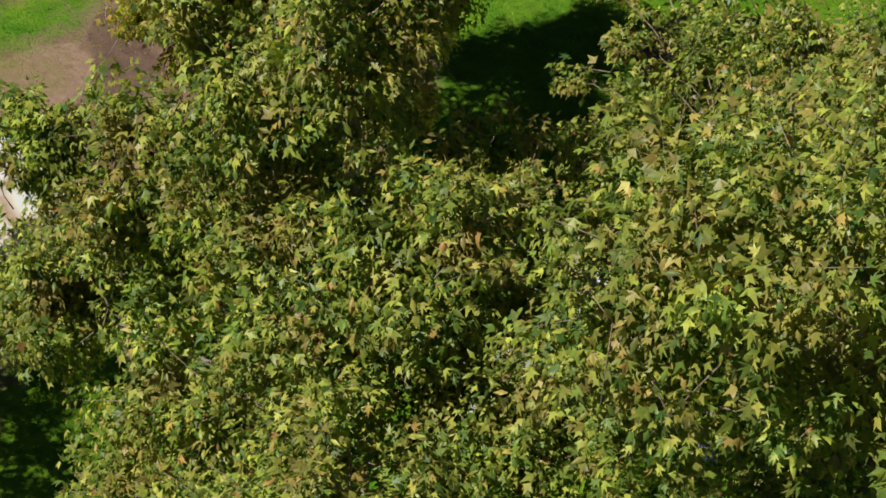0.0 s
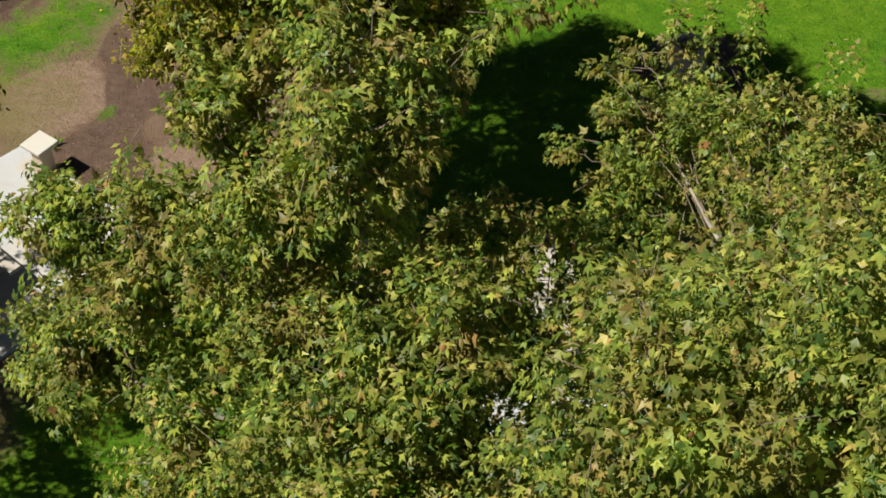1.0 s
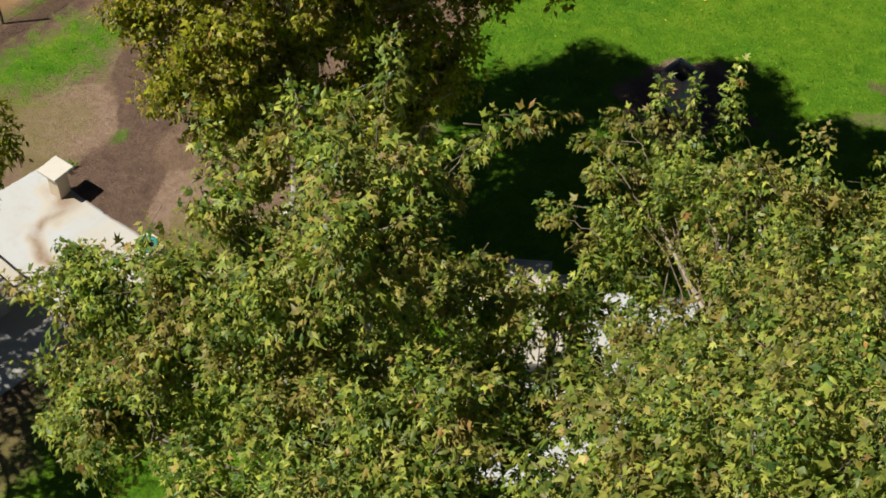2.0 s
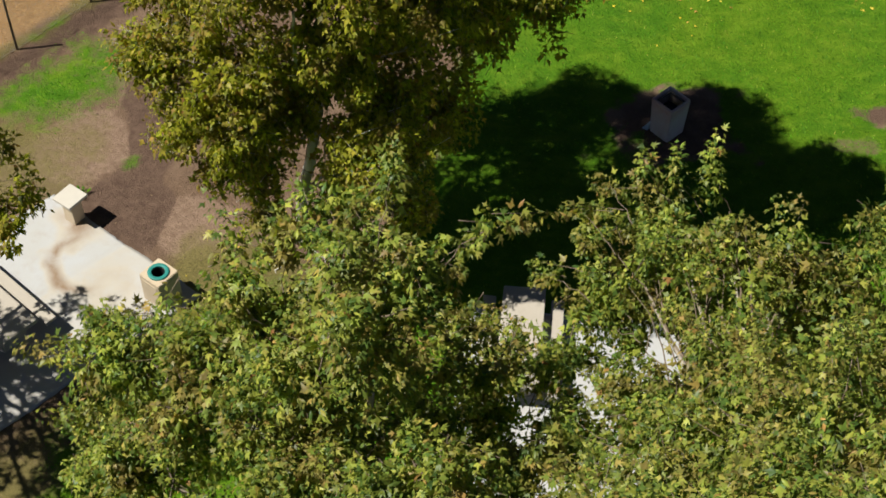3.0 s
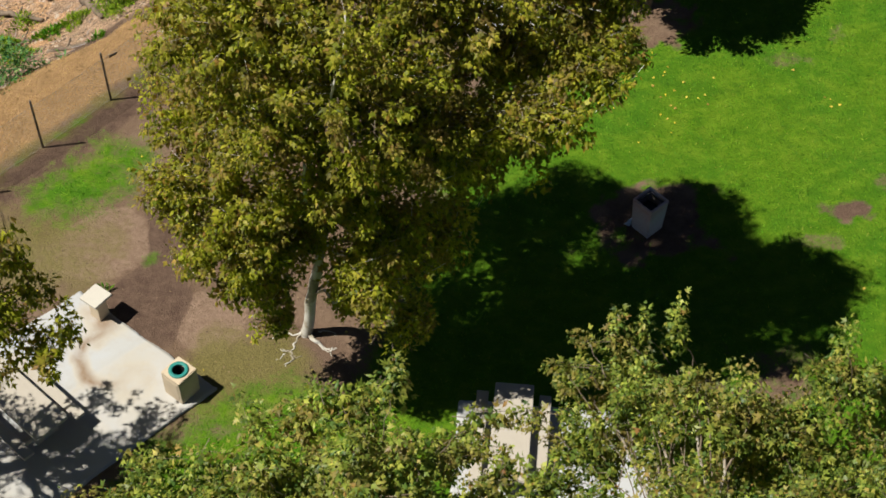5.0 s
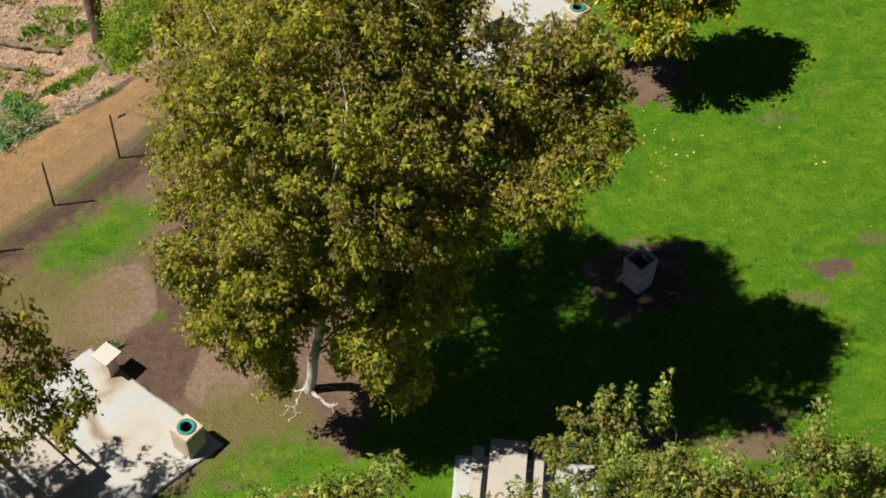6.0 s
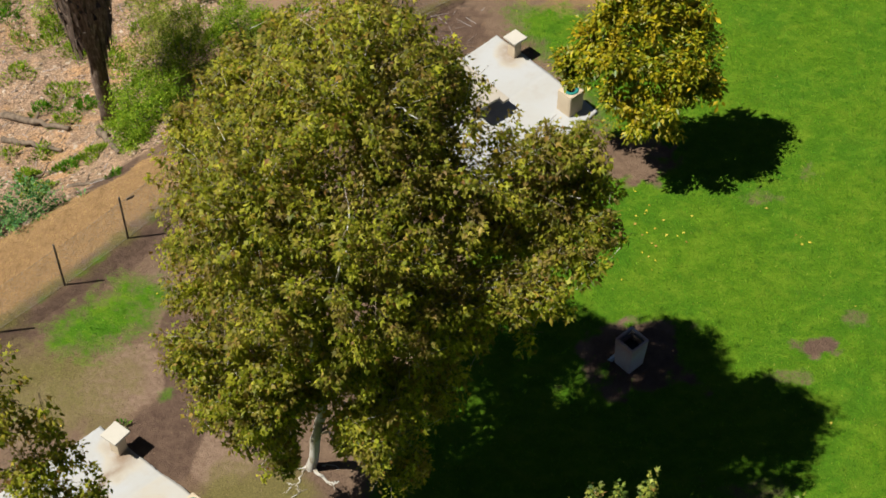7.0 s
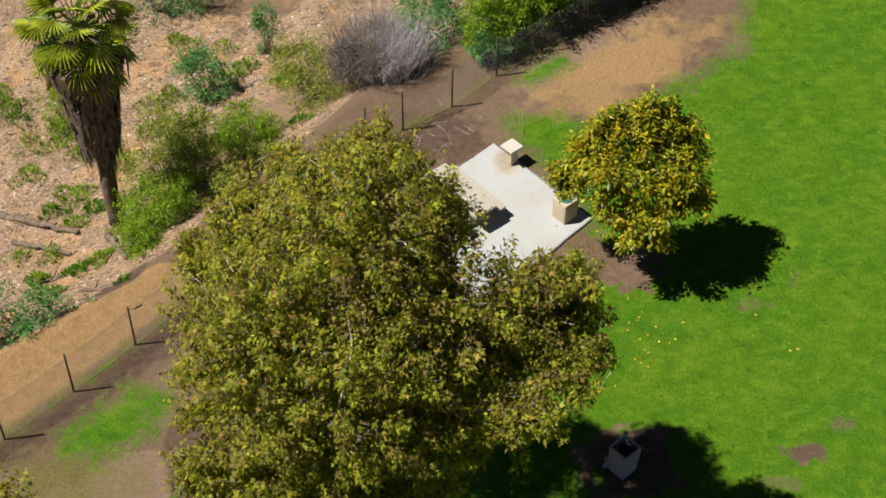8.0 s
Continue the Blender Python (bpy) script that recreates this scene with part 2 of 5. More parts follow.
litter = n.mix(0.55, litter, n.mix(1.0, litter, n.ramp(speck, 0.1, 0.9, 0.25, 1.9), "MULTIPLY"))
col = n.mix(zone("litter", 0.4, 0.6, 0.6), col, litter)
streak = n.noise(16, 4.0, 0.7, n.scaled(1.0, 0.35, 1, radians(-44)))
straw = n.colors(streak, [(0.3, (0.25, 0.148, 0.068)), (0.55, (0.315, 0.193, 0.092)), (0.75, (0.38, 0.245, 0.122))])
col = n.mix(zone("straw", 0.35, 0.65, 0.5), col, straw)
dry = n.colors(n3, [(0.3, (0.085, 0.078, 0.02)), (0.55, (0.15, 0.132, 0.038)), (0.75, (0.235, 0.182, 0.07))])
col = n.mix(n.math("MULTIPLY", zone("dry", 0.3, 0.8, 1.0), 0.8), col, dry)
lawn = n.colors(n3, [(0.3, (0.04, 0.105, 0.0024)), (0.5, (0.07, 0.155, 0.0038)), (0.72, (0.1, 0.19, 0.0055))])
lawn = n.mix(n.ramp(n.noise(0.9, 5.0, 0.65, n.scaled(1, 1.6, 1, 0.5)), 0.47, 0.68, 0, 0.5), lawn, (0.115, 0.2, 0.009))
lawn = n.mix(n.ramp(n.noise(5.0, 4.0, 0.7), 0.56, 0.72, 0, 0.5), lawn, (0.035, 0.10, 0.004))
lawn = n.mix(n.ramp(n.noise(0.35, 3.0, 0.5), 0.42, 0.62, 0, 0.5), lawn, (0.035, 0.125, 0.005))
tuft = n.noise(1.7, 5.0, 0.65, n.scaled(1.0, 1.5, 1, radians(-35)))
lawn = n.mix(n.ramp(tuft, 0.5, 0.64, 0, 0.5), lawn, (0.135, 0.225, 0.012))
lawn = n.mix(n.ramp(tuft, 0.47, 0.34, 0, 0.5), lawn, (0.036, 0.10, 0.003))
lawn = n.mix(n.ramp(n.noise(1.25, 3.0, 0.55, None, 0.6), 0.54, 0.7, 0, 0.35), lawn, (0.145, 0.215, 0.012))
lawn = n.mix(n.ramp(n4, 0.62, 0.8, 0, 0.4), lawn, (0.16, 0.24, 0.03))
col = n.mix(zone("lawn", 0.32, 0.70, 1.1), col, lawn)
GROUND = n.done(col, 0.95, n.math("ADD", n.math("ADD", n2, n.math("MULTIPLY", mid, 0.9)), n.math("ADD", n.math("MULTIPLY", n3, 0.5), n.math("MULTIPLY", n4, 0.4))), 0.7, 0.07, 0.15)

# ---------------------------------------------------------------- mesh helpers
rng = np.random.default_rng(7)


class Shape:
    """Points and faces that become one mesh."""

    def __init__(self):
        self.v, self.f = [], []

    def add(self, verts, faces):
        k = len(self.v)
        self.v += [tuple(p) for p in verts]
        self.f += [tuple(k + i for i in f) for f in faces]
        return self

    def tube(self, pts, radii, sides=6, cap=True):
        pts = [Vector(p) for p in pts]
        rings, side = [], None
        for i, p in enumerate(pts):
            d = (pts[min(i + 1, len(pts) - 1)] - pts[max(i - 1, 0)]).normalized()
            if side is None:
                side = d.orthogonal().normalized()
            side = (side - d * side.dot(d)).normalized()
            up = d.cross(side)
            rings.append([p + (side * math.cos(a) + up * math.sin(a)) * radii[i] for a in [2 * math.pi * k / sides for k in range(sides)]])
        v = [q for r in rings for q in r]
        f = [(i * sides + k, i * sides + (k + 1) % sides, (i + 1) * sides + (k + 1) % sides, (i + 1) * sides + k)
             for i in range(len(pts) - 1) for k in range(sides)]
        if cap:
            f += [tuple(range(sides))[::-1], tuple((len(pts) - 1) * sides + k for k in range(sides))]
        return self.add(v, f)

    def mesh(self, name, material, smooth=False):
        me = bpy.data.meshes.new(name)
        me.from_pydata(self.v, [], self.f)
        me.materials.append(material)
        if smooth:
            me.polygons.foreach_set("use_smooth", [True] * len(me.polygons))
        me.update()
        return me


def part(name, data, parent=None, label="", at=None):
    """Links a mesh as one object under a thing or a part."""
    ob = new(name, data)
    if parent is not None:
        ob.parent = parent
    if at is not None:
        ob.matrix_basis = at
    return tagged(ob, label)


def thing(name, m, label, category, group="", kind=""):
    ob = new(name)
    ob.empty_display_size = 0.2
    ob.matrix_basis = m
    return tagged(ob, label, category, group, kind)


def block(name, sx, sy, sz, material, bevel=0.012, at=(0, 0, 0), top=1.0, wear=0.0, seed=0):
    """A bevelled block that stands on `at`; top: its upper face's size to the lower one's; wear: uneven corners."""
    bm = bmesh.new()
    bmesh.ops.create_cube(bm, size=1.0)
    r = random.Random(seed)
    for v in bm.verts:
        k = top if v.co.z > 0 else 1.0
        v.co = Vector((v.co.x * sx * k, v.co.y * sy * k, (v.co.z + 0.5) * sz))
        v.co += Vector((r.uniform(-wear, wear), r.uniform(-wear, wear), r.uniform(-wear, wear) if v.co.z > 0 else 0))
    if bevel:
        bmesh.ops.bevel(bm, geom=bm.edges[:], offset=bevel, segments=2, affect="EDGES", profile=0.6)
    bmesh.ops.translate(bm, verts=bm.verts[:], vec=at)
    me = bpy.data.meshes.new(name)
    bm.to_mesh(me)
    bm.free()
    me.materials.append(material)
    return me


def fast_mesh(name, verts, tris, material):
    me = bpy.data.meshes.new(name)
    me.vertices.add(len(verts))
    me.vertices.foreach_set("co", np.asarray(verts, np.float32).ravel())
    tris = np.asarray(tris, np.int32)
    me.loops.add(tris.size)
    me.loops.foreach_set("vertex_index", tris.ravel())
    me.polygons.add(len(tris))
    me.polygons.foreach_set("loop_start", np.arange(0, tris.size, 3, dtype=np.int32))
    me.materials.append(material)
    me.update(calc_edges=True)
    return me


def unit(a):
    return a / np.maximum(np.linalg.norm(a, axis=-1, keepdims=True), 1e-9)


def palmate_leaf():
    """A sycamore leaf: five deep, narrow lobes that droop at their tips, folded along the rib."""
    half = [(-0.58, 0.16, -0.15), (-0.2, 0.30, 0.04), (-0.48, 0.78, -0.17), (-0.15, 0.5, 0.06)]
    rim = [(0, 0, 0.05)] + half + [(0, 1.08, -0.2)] + [(-x, y, z) for x, y, z in half[::-1]]
    return np.array(rim, float), np.array([(0, i, i + 1) for i in range(1, len(rim) - 1)])


def three_leaf():
    """A leaf with three pointed, drooping lobes."""
    v = [(0, 0, 0.04), (-0.52, 0.46, -0.15), (-0.18, 0.5, 0.05), (0, 1.08, -0.19), (0.18, 0.5, 0.05), (0.52, 0.46, -0.15)]
    return np.array(v, float), np.array([(0, i, i + 1) for i in range(1, 5)])


def curled_leaf():
    """A leaf that has folded along its rib and hangs."""
    v = [(0, 0, 0), (-0.19, 0.42, -0.18), (0, 0.45, 0.08), (0.02, 1.0, -0.3), (0.21, 0.46, -0.14)]
    return np.array(v, float), np.array([(0, 2, 1), (1, 2, 3), (0, 4, 2), (2, 4, 3)])


def oval_leaf(width=0.24):
    v = [(0, 0, 0), (-width, 0.45, 0.07), (0, 1, -0.08), (width, 0.45, 0.07)]
    return np.array(v, float), np.array([(0, 2, 1), (0, 3, 2)])


def scatter(template, pos, fwd, nor, size):
    """Copies of a leaf at each point, along fwd, facing nor, of that size."""
    tv, tf = template
    fwd = unit(fwd)
    side = unit(np.cross(fwd, nor))
    up = np.cross(side, fwd)
    s = size[:, None, None]
    v = pos[:, None, :] + s * (tv[None, :, 0, None] * side[:, None, :] + tv[None, :, 1, None] * fwd[:, None, :] + tv[None, :, 2, None] * up[:, None, :])
    f = tf[None] + (np.arange(len(pos)) * len(tv))[:, None, None]
    return v.reshape(-1, 3), f.reshape(-1, 3)


def shoots(lobes, density, gen):
    """Points of the shoots of a shrub of lobes, gathered in sprays with gaps between them, each with its outward direction."""
    lobes = np.array(lobes, float)
    pts, outs = [], []
    for i, l in enumerate(lobes):
        c, r = l[:3], l[3:6]
        k = int(density * (2.2 if r.max() < 0.7 else 1.0) * 4 * math.pi * (r[0] * r[1] * r[2]) ** (2 / 3)) + 3
        groups = max(3, k // 7)
        d = unit(gen.normal(size=(groups, 3)))
        rad = np.where(gen.random(groups) < 0.78, gen.uniform(0.78, 1.0, groups), gen.uniform(0.25, 0.8, groups))
        pick = gen.integers(0, groups, k)
        wide = np.minimum(0.26, r.min() * 0.3) * gen.uniform(0.7, 1.3, groups)
        off = np.clip(gen.normal(size=(k, 3)), -1.7, 1.7) * wide[pick][:, None]
        p = c + d[pick] * r * rad[pick][:, None] + off
        keep = np.ones(k, bool)
        for j, m in enumerate(lobes):
            if j != i:
                keep &= np.linalg.norm((p - m[:3]) / m[3:6], axis=1) > 0.62
        pts.append(p[keep])
        outs.append(unit(unit(d[pick] / r) + off * 1.2)[keep])
    return np.concatenate(pts), np.concatenate(outs)


def shrub_leaves(name, lobes, density, per, size, spread, leaf, material, gen):
    """The leaves of a shrub in one mesh, set spirally along its short shoots."""
    p, o = shoots(lobes, density, gen)
    k = len(p)
    axis = unit(o + np.array([0, 0, 0.8]) + gen.normal(0, 0.45, (k, 3)))
    length = gen.uniform(0.6, 1.25, k) * spread
    pos, fwd, nor, sz = [], [], [], []
    side = unit(np.cross(axis, gen.normal(size=(k, 3))))
    other = np.cross(axis, side)
    vigour = gen.uniform(0.75, 1.25, k)
    for j in range(per):
        t = (j + 0.5) / per
        a = 2.4 * j + gen.uniform(-0.5, 0.5, k)
        radial = side * np.cos(a)[:, None] + other * np.sin(a)[:, None]
        pos.append(p + axis * (length * (t - 0.35))[:, None] + radial * 0.04 + gen.normal(0, 0.09 * spread, (k, 3)))
        fwd.append(radial * (1.15 - 0.6 * t) + axis * (0.2 + 0.7 * t) + np.array([0, 0, -0.25]) * gen.uniform(0.2, 1.9, (k, 1)))
        nor.append(radial * 0.5 + axis * 0.35 + np.array([0, 0, 0.5]) + gen.normal(0, 0.6, (k, 3)))
        sz.append(size * vigour * gen.uniform(0.6, 1.25, k) * (1.0 - 0.25 * t))
    v, f = scatter(leaf, np.concatenate(pos), np.concatenate(fwd), np.concatenate(nor), np.concatenate(sz))
    return fast_mesh(name, v, f, material)


def sprays(lobes, density, gen, length, loose):
    """The leafy branchlets of a crown: foot and tip of each. Round lobes bristle with them, slim lobes are one shoot along their length;
    a loose crown has them at all depths and lets one see into it."""
    lobes = np.array(lobes, float)
    feet, tips = [], []
    for i, l in enumerate(lobes):
        c, r = l[:3], l[3:6]
        if r.max() < 0.8 and r.max() > 1.55 * np.median(r):
            axis = np.eye(3)[int(np.argmax(r))]
            big = min((m for m in lobes if m[3:6].min() > 0.5), key=lambda m: np.linalg.norm(m[:3] - c))
            if axis @ (c - big[:3]) < 0:
                axis = -axis
            for _ in range(5):
                off = gen.normal(0, 0.07, 3)
                feet.append((c - axis * r.max() * gen.uniform(0.5, 1.5) + off * 0.6)[None])
                tips.append((c + axis * r.max() * gen.uniform(0.5, 1.1) + off)[None])
            continue
        k = int(density * 4 * math.pi * (r[0] * r[1] * r[2]) ** (2 / 3)) + 3
        d = unit(gen.normal(size=(k, 3)))
        # tufts: the branchlets lean together in groups, with hollows between
        hub = unit(gen.normal(size=(max(4, k // 7), 3)))
        tuft = np.argmax(d @ hub.T, axis=1)
        d = unit(d + hub[tuft] * (1.3 - 0.8 * loose))
        far = gen.uniform(0.78, 1.0 + 0.2 * min(1.0, 0.9 / r.max()), len(hub))[tuft]
        far = far + (1.03 - far) * 0.7 * loose
        reach = np.where(gen.random(k) < 0.8 - 0.35 * loose, far * gen.uniform(0.88, 1.06, k), gen.uniform(0.35, 0.9, k))
        tip = c + d * r * reach[:, None]
        L = np.minimum(length * gen.uniform(0.6, 1.3, k), r.min() * 1.1)
        back = unit(d * r + gen.normal(0, 0.35, (k, 3)) + np.array([0, 0, 0.25]))
        foot = tip - back * L[:, None]
        keep = np.ones(k, bool)
        for j, m in enumerate(lobes):
            if j != i and m[3:6].min() > 0.4:
                keep &= np.linalg.norm((tip - m[:3]) / m[3:6], axis=1) > 0.68 - 0.2 * loose
        feet.append(foot[keep])
        tips.append(tip[keep])
    return np.concatenate(feet), np.concatenate(tips)


def tree_crown(name, lobes, density, per, size, length, templates, material, gen, droop=0.6, bare=(), loose=0.0):
    """The leaves of a tree in one mesh, set spirally along its branchlets; and the branchlets themselves."""
    foot, tip = sprays(lobes, density, gen, length, loose)
    k = len(foot)
    run = tip - foot
    span = np.linalg.norm(run, axis=1)
    axis = unit(run)
    side = unit(np.cross(axis, gen.normal(size=(k, 3))))
    other = np.cross(axis, side)
    vigour = gen.uniform(0.75, 1.25, k)
    pos, fwd, nor, sz, who = [], [], [], [], []
    for j in range(per):
        t = 0.12 + 0.9 * (j + gen.uniform(0.2, 0.8, k)) / per
        a = 2.4 * j + gen.uniform(-0.6, 0.6, k)
        radial = side * np.cos(a)[:, None] + other * np.sin(a)[:, None]
        wide = gen.uniform(0.02, 0.17, k) * (1.15 - 0.75 * t) * np.clip(span / 0.6, 0.4, 1.2)
        pos.append(foot + run * t[:, None] + radial * wide[:, None] + np.array([0, 0, 0.12]) * ((t * t - t) * span)[:, None])
        fwd.append(radial * (1.15 - 0.5 * t)[:, None] + axis * (0.15 + 0.7 * t)[:, None] + np.array([0, 0, -droop]) * gen.uniform(0.1, 1.8, (k, 1)))
        nor.append(np.array([-0.1, 0, 0.9]) + radial * 0.35 + axis * 0.3 + gen.normal(0, 0.5, (k, 3)))
        sz.append(size * vigour * gen.uniform(0.6, 1.3, k) * (1.1 - 0.35 * t))
        who.append(np.where(span * vigour > gen.uniform(0.0, 0.75, k) * length, True, False))
    pos, fwd, nor, sz, keep = (np.concatenate(q) for q in (pos, fwd, nor, sz, who))
    for q in bare:
        keep &= np.linalg.norm(pos - np.array(q[:3]), axis=1) > q[3]
    pos, fwd, nor, sz = pos[keep], fwd[keep], nor[keep], sz[keep]
    pick = gen.integers(0, len(templates), len(pos))
    vs, fs, base = [], [], 0
    for i, leaf in enumerate(templates):
        m = pick == i
        v, f = scatter(leaf, pos[m], fwd[m], nor[m], sz[m])
        vs.append(v)
        fs.append(f + base)
        base += len(v)
    return fast_mesh(name, np.concatenate(vs), np.concatenate(fs), material), foot + run * 0.55, axis, span * 0.75


def twig_mesh(name, p, axis, length, gen, share, radius, bark):
    """Thin twigs under the shoots, as three-sided spikes."""
    keep = gen.random(len(p)) < share
    p, axis, length = p[keep], axis[keep], length[keep]
    side = unit(np.cross(axis, gen.normal(size=axis.shape)))
    other = np.cross(axis, side)
    base = p - axis * (length * 0.9)[:, None]
    tip = p + axis * (length * 0.6)[:, None]
    ring = [base + radius * (side * math.cos(a) + other * math.sin(a)) for a in (0, 2.1, 4.2)]
    v = np.stack(ring + [tip], axis=1)
    f = np.array([(0, 1, 3), (1, 2, 3), (2, 0, 3)])[None] + (np.arange(len(p)) * 4)[:, None, None]
    return fast_mesh(name, v.reshape(-1, 3), f.reshape(-1, 3), bark)


def bent(a, b, gen, sag=0.0, wob=0.12, steps=6):
    a, b = np.array(a, float), np.array(b, float)
    d = np.linalg.norm(b - a)
    w = gen.normal(0, wob * d * 0.35, (steps + 1, 3))
    out = []
    for i in range(steps + 1):
        t = i / steps
        e = math.sin(math.pi * t)
        out.append(tuple(a + (b - a) * t + w[i] * e * 0.6 + np.array([0, 0, sag * e * d])))
    return out


def broadleaf_tree(name, stem, lobes, radius, label, leaf, density, per, size, length, templates, seed,
                   bark=None, branches=5, droop=0.6, twigs=0.5, bare=(), crown="dense crown of lobed leaves", twig_bark=None, loose=0.0):
    """A tree: trunk along the points of stem, a limb to every lobe, side branches, and the crown's leaves."""
    gen = np.random.default_rng(seed)
    bark = bark or WHITE_BARK
    tree = thing(name, Matrix.Identity(4), label, "tree")
    stem = [tuple(q) for q in stem]
    k = len(stem)
    tr = Shape()
    fine_pts, fine_r = [], []
    for i in range(k - 1):
        for s in range(4):
            t = s / 4
            fine_pts.append(tuple(np.array(stem[i]) * (1 - t) + np.array(stem[i + 1]) * t + gen.normal(0, 0.02, 3)))
            fine_r.append(radius * (1 - 0.72 * (i + t) / (k - 1)) * gen.uniform(0.94, 1.06))
    fine_pts.append(stem[-1])
    fine_r.append(radius * 0.26)
    fine_pts.insert(0, (stem[0][0], stem[0][1], stem[0][2] - 0.15))
    fine_r.insert(0, radius * 1.45)
    tr.tube(fine_pts, fine_r, 12)
    part("trunk", tr.mesh("trunk", bark, True), tree)
    for i, l in enumerate(lobes):
        c = np.array(l[:3])
        if l[3] < 0.65:
            near = min(lobes, key=lambda q: np.linalg.norm(np.array(q[:3]) - c) + (100 if q[3] < 0.85 else 0))
            a = np.array(near[:3])
            a = c + (a - c) * min(1.0, 0.8 / np.linalg.norm(a - c))
            r0 = 0.007
        else:
            h = [q for q in stem if q[2] < c[2] - 0.25 * np.linalg.norm(c[:2] - np.array(q[:2]))] or [stem[1]]
            a = np.array(h[-1])
            r0 = radius * 0.28
        limb, offshoots = Shape(), []
        main = bent(a, c, gen, 0.06, 0.14)
        limb.tube(main, [r0 * (1 - 0.7 * t / 6) for t in range(7)], 7)
        if l[3] >= 0.65:
            for _ in range(branches):
                d = unit(gen.normal(size=3) + np.array([0, 0, 0.3]))
                s = main[gen.integers(3, 7)]
                twig = Shape().tube(bent(s, c + d * np.array(l[3:6]) * 0.78, gen, 0.03, 0.2, 5), [r0 * (0.3 - 0.05 * t) for t in range(6)], 5)
                offshoots.append(twig)
        arm = part("limb", limb.mesh("limb", (LIMB_BARK if twig_bark else bark) if l[3] >= 0.65 else TWIG_BARK, True), tree)
        for twig in offshoots:
            part("branch", twig.mesh("branch", twig_bark or bark, True), arm)
    me, p, axis, run = tree_crown("crown", lobes, density, per, size, length, templates, leaf, gen, droop, bare, loose)
    part("crown", me, tree, crown)
    tagged(part("twig", twig_mesh("twig", p, axis, run, gen, twigs, 0.007, TWIG_BARK if twig_bark or bark is TWIG_BARK else PALE_TWIG), tree), kind="stuff")
    return tree


# ---------------------------------------------------------------- the lie of the land
CREST = [(-160.0, -105.0), (-15.7, 20.8), (-12.1, 24.2), (-6.3, 33.0), (1.5, 39.5), (160.0, 150.0)]
FENCE = [(-19.2, 13.1), (-17.7, 14.85), (-16.15, 16.65), (-14.62, 18.4), (-13.15, 20.1), (-11.8, 21.85), (-10.55, 23.6), (-9.4, 25.35),
         (-8.25, 27.05), (-7.15, 28.75), (-6.1, 30.35), (-5.0, 31.2), (-3.49, 32.4), (-2.1, 34.06), (-0.6, 35.4), (0.9, 36.75), (2.35, 38.1), (3.8, 39.4)]


def line_distance(x, y, pts):
    """Distance to a broken line, positive on its left."""
    best = np.full(x.shape, 1e9)
    sign = np.ones(x.shape)
    for (ax, ay), (bx, by) in zip(pts, pts[1:]):
        dx, dy = bx - ax, by - ay
        u = np.clip(((x - ax) * dx + (y - ay) * dy) / (dx * dx + dy * dy), 0, 1)
        q = np.hypot(x - ax - u * dx, y - ay - u * dy)
        s = np.where(dx * (y - ay) - dy * (x - ax) > 0, 1.0, -1.0)
        near = q < best
        best = np.where(near, q, best)
        sign = np.where(near, s, sign)
    return best * sign


def inside(x, y, poly):
    """Distance to a closed outline, positive inside it."""
    odd = np.zeros(x.shape, bool)
    best = np.full(x.shape, 1e9)
    for (ax, ay), (bx, by) in zip(poly, poly[1:] + poly[:1]):
        dx, dy = bx - ax, by - ay
        u = np.clip(((x - ax) * dx + (y - ay) * dy) / (dx * dx + dy * dy), 0, 1)
        best = np.minimum(best, np.hypot(x - ax - u * dx, y - ay - u * dy))
        cross = (ay > y) != (by > y)
        with np.errstate(divide="ignore", invalid="ignore"):
            odd ^= cross & (x < (bx - ax) * (y - ay) / (by - ay) + ax)
    return np.where(odd, best, -best)


def soft_noise(x, y, scale, seed):
    """Smooth value noise, -1 to 1."""
    tab = np.random.default_rng(seed).uniform(-1, 1, (64, 64))
    out = np.zeros(x.shape)
    amp = 1.0
    for o in range(3):
        fx, fy = x * scale * 2 ** o + 17.3 * o, y * scale * 2 ** o + 5.1 * o
        ix, iy = np.floor(fx).astype(int), np.floor(fy).astype(int)
        tx, ty = fx - ix, fy - iy
        tx, ty = tx * tx * (3 - 2 * tx), ty * ty * (3 - 2 * ty)
        a = tab[ix % 64, iy % 64] * (1 - tx) + tab[(ix + 1) % 64, iy % 64] * tx
        b = tab[ix % 64, (iy + 1) % 64] * (1 - tx) + tab[(ix + 1) % 64, (iy + 1) % 64] * tx
        out += amp * (a * (1 - ty) + b * ty)
        amp *= 0.5
    return out / 1.75


def height(x, y):
    x, y = np.asarray(x, float), np.asarray(y, float)
    d = np.maximum(line_distance(x, y, CREST), 0)
    bank = -4.8 * (1 - np.exp(-(d / 5.0) ** 1.2))
    rough = (soft_noise(x, y, 0.55, 3) * 0.3 + soft_noise(x, y, 1.7, 5) * 0.1) * np.clip(d - 0.3, 0, 1)
    return bank + rough + soft_noise(x, y, 0.35, 4) * 0.02


def land(x, y):
    return float(height(np.array([x]), np.array([y]))[0])


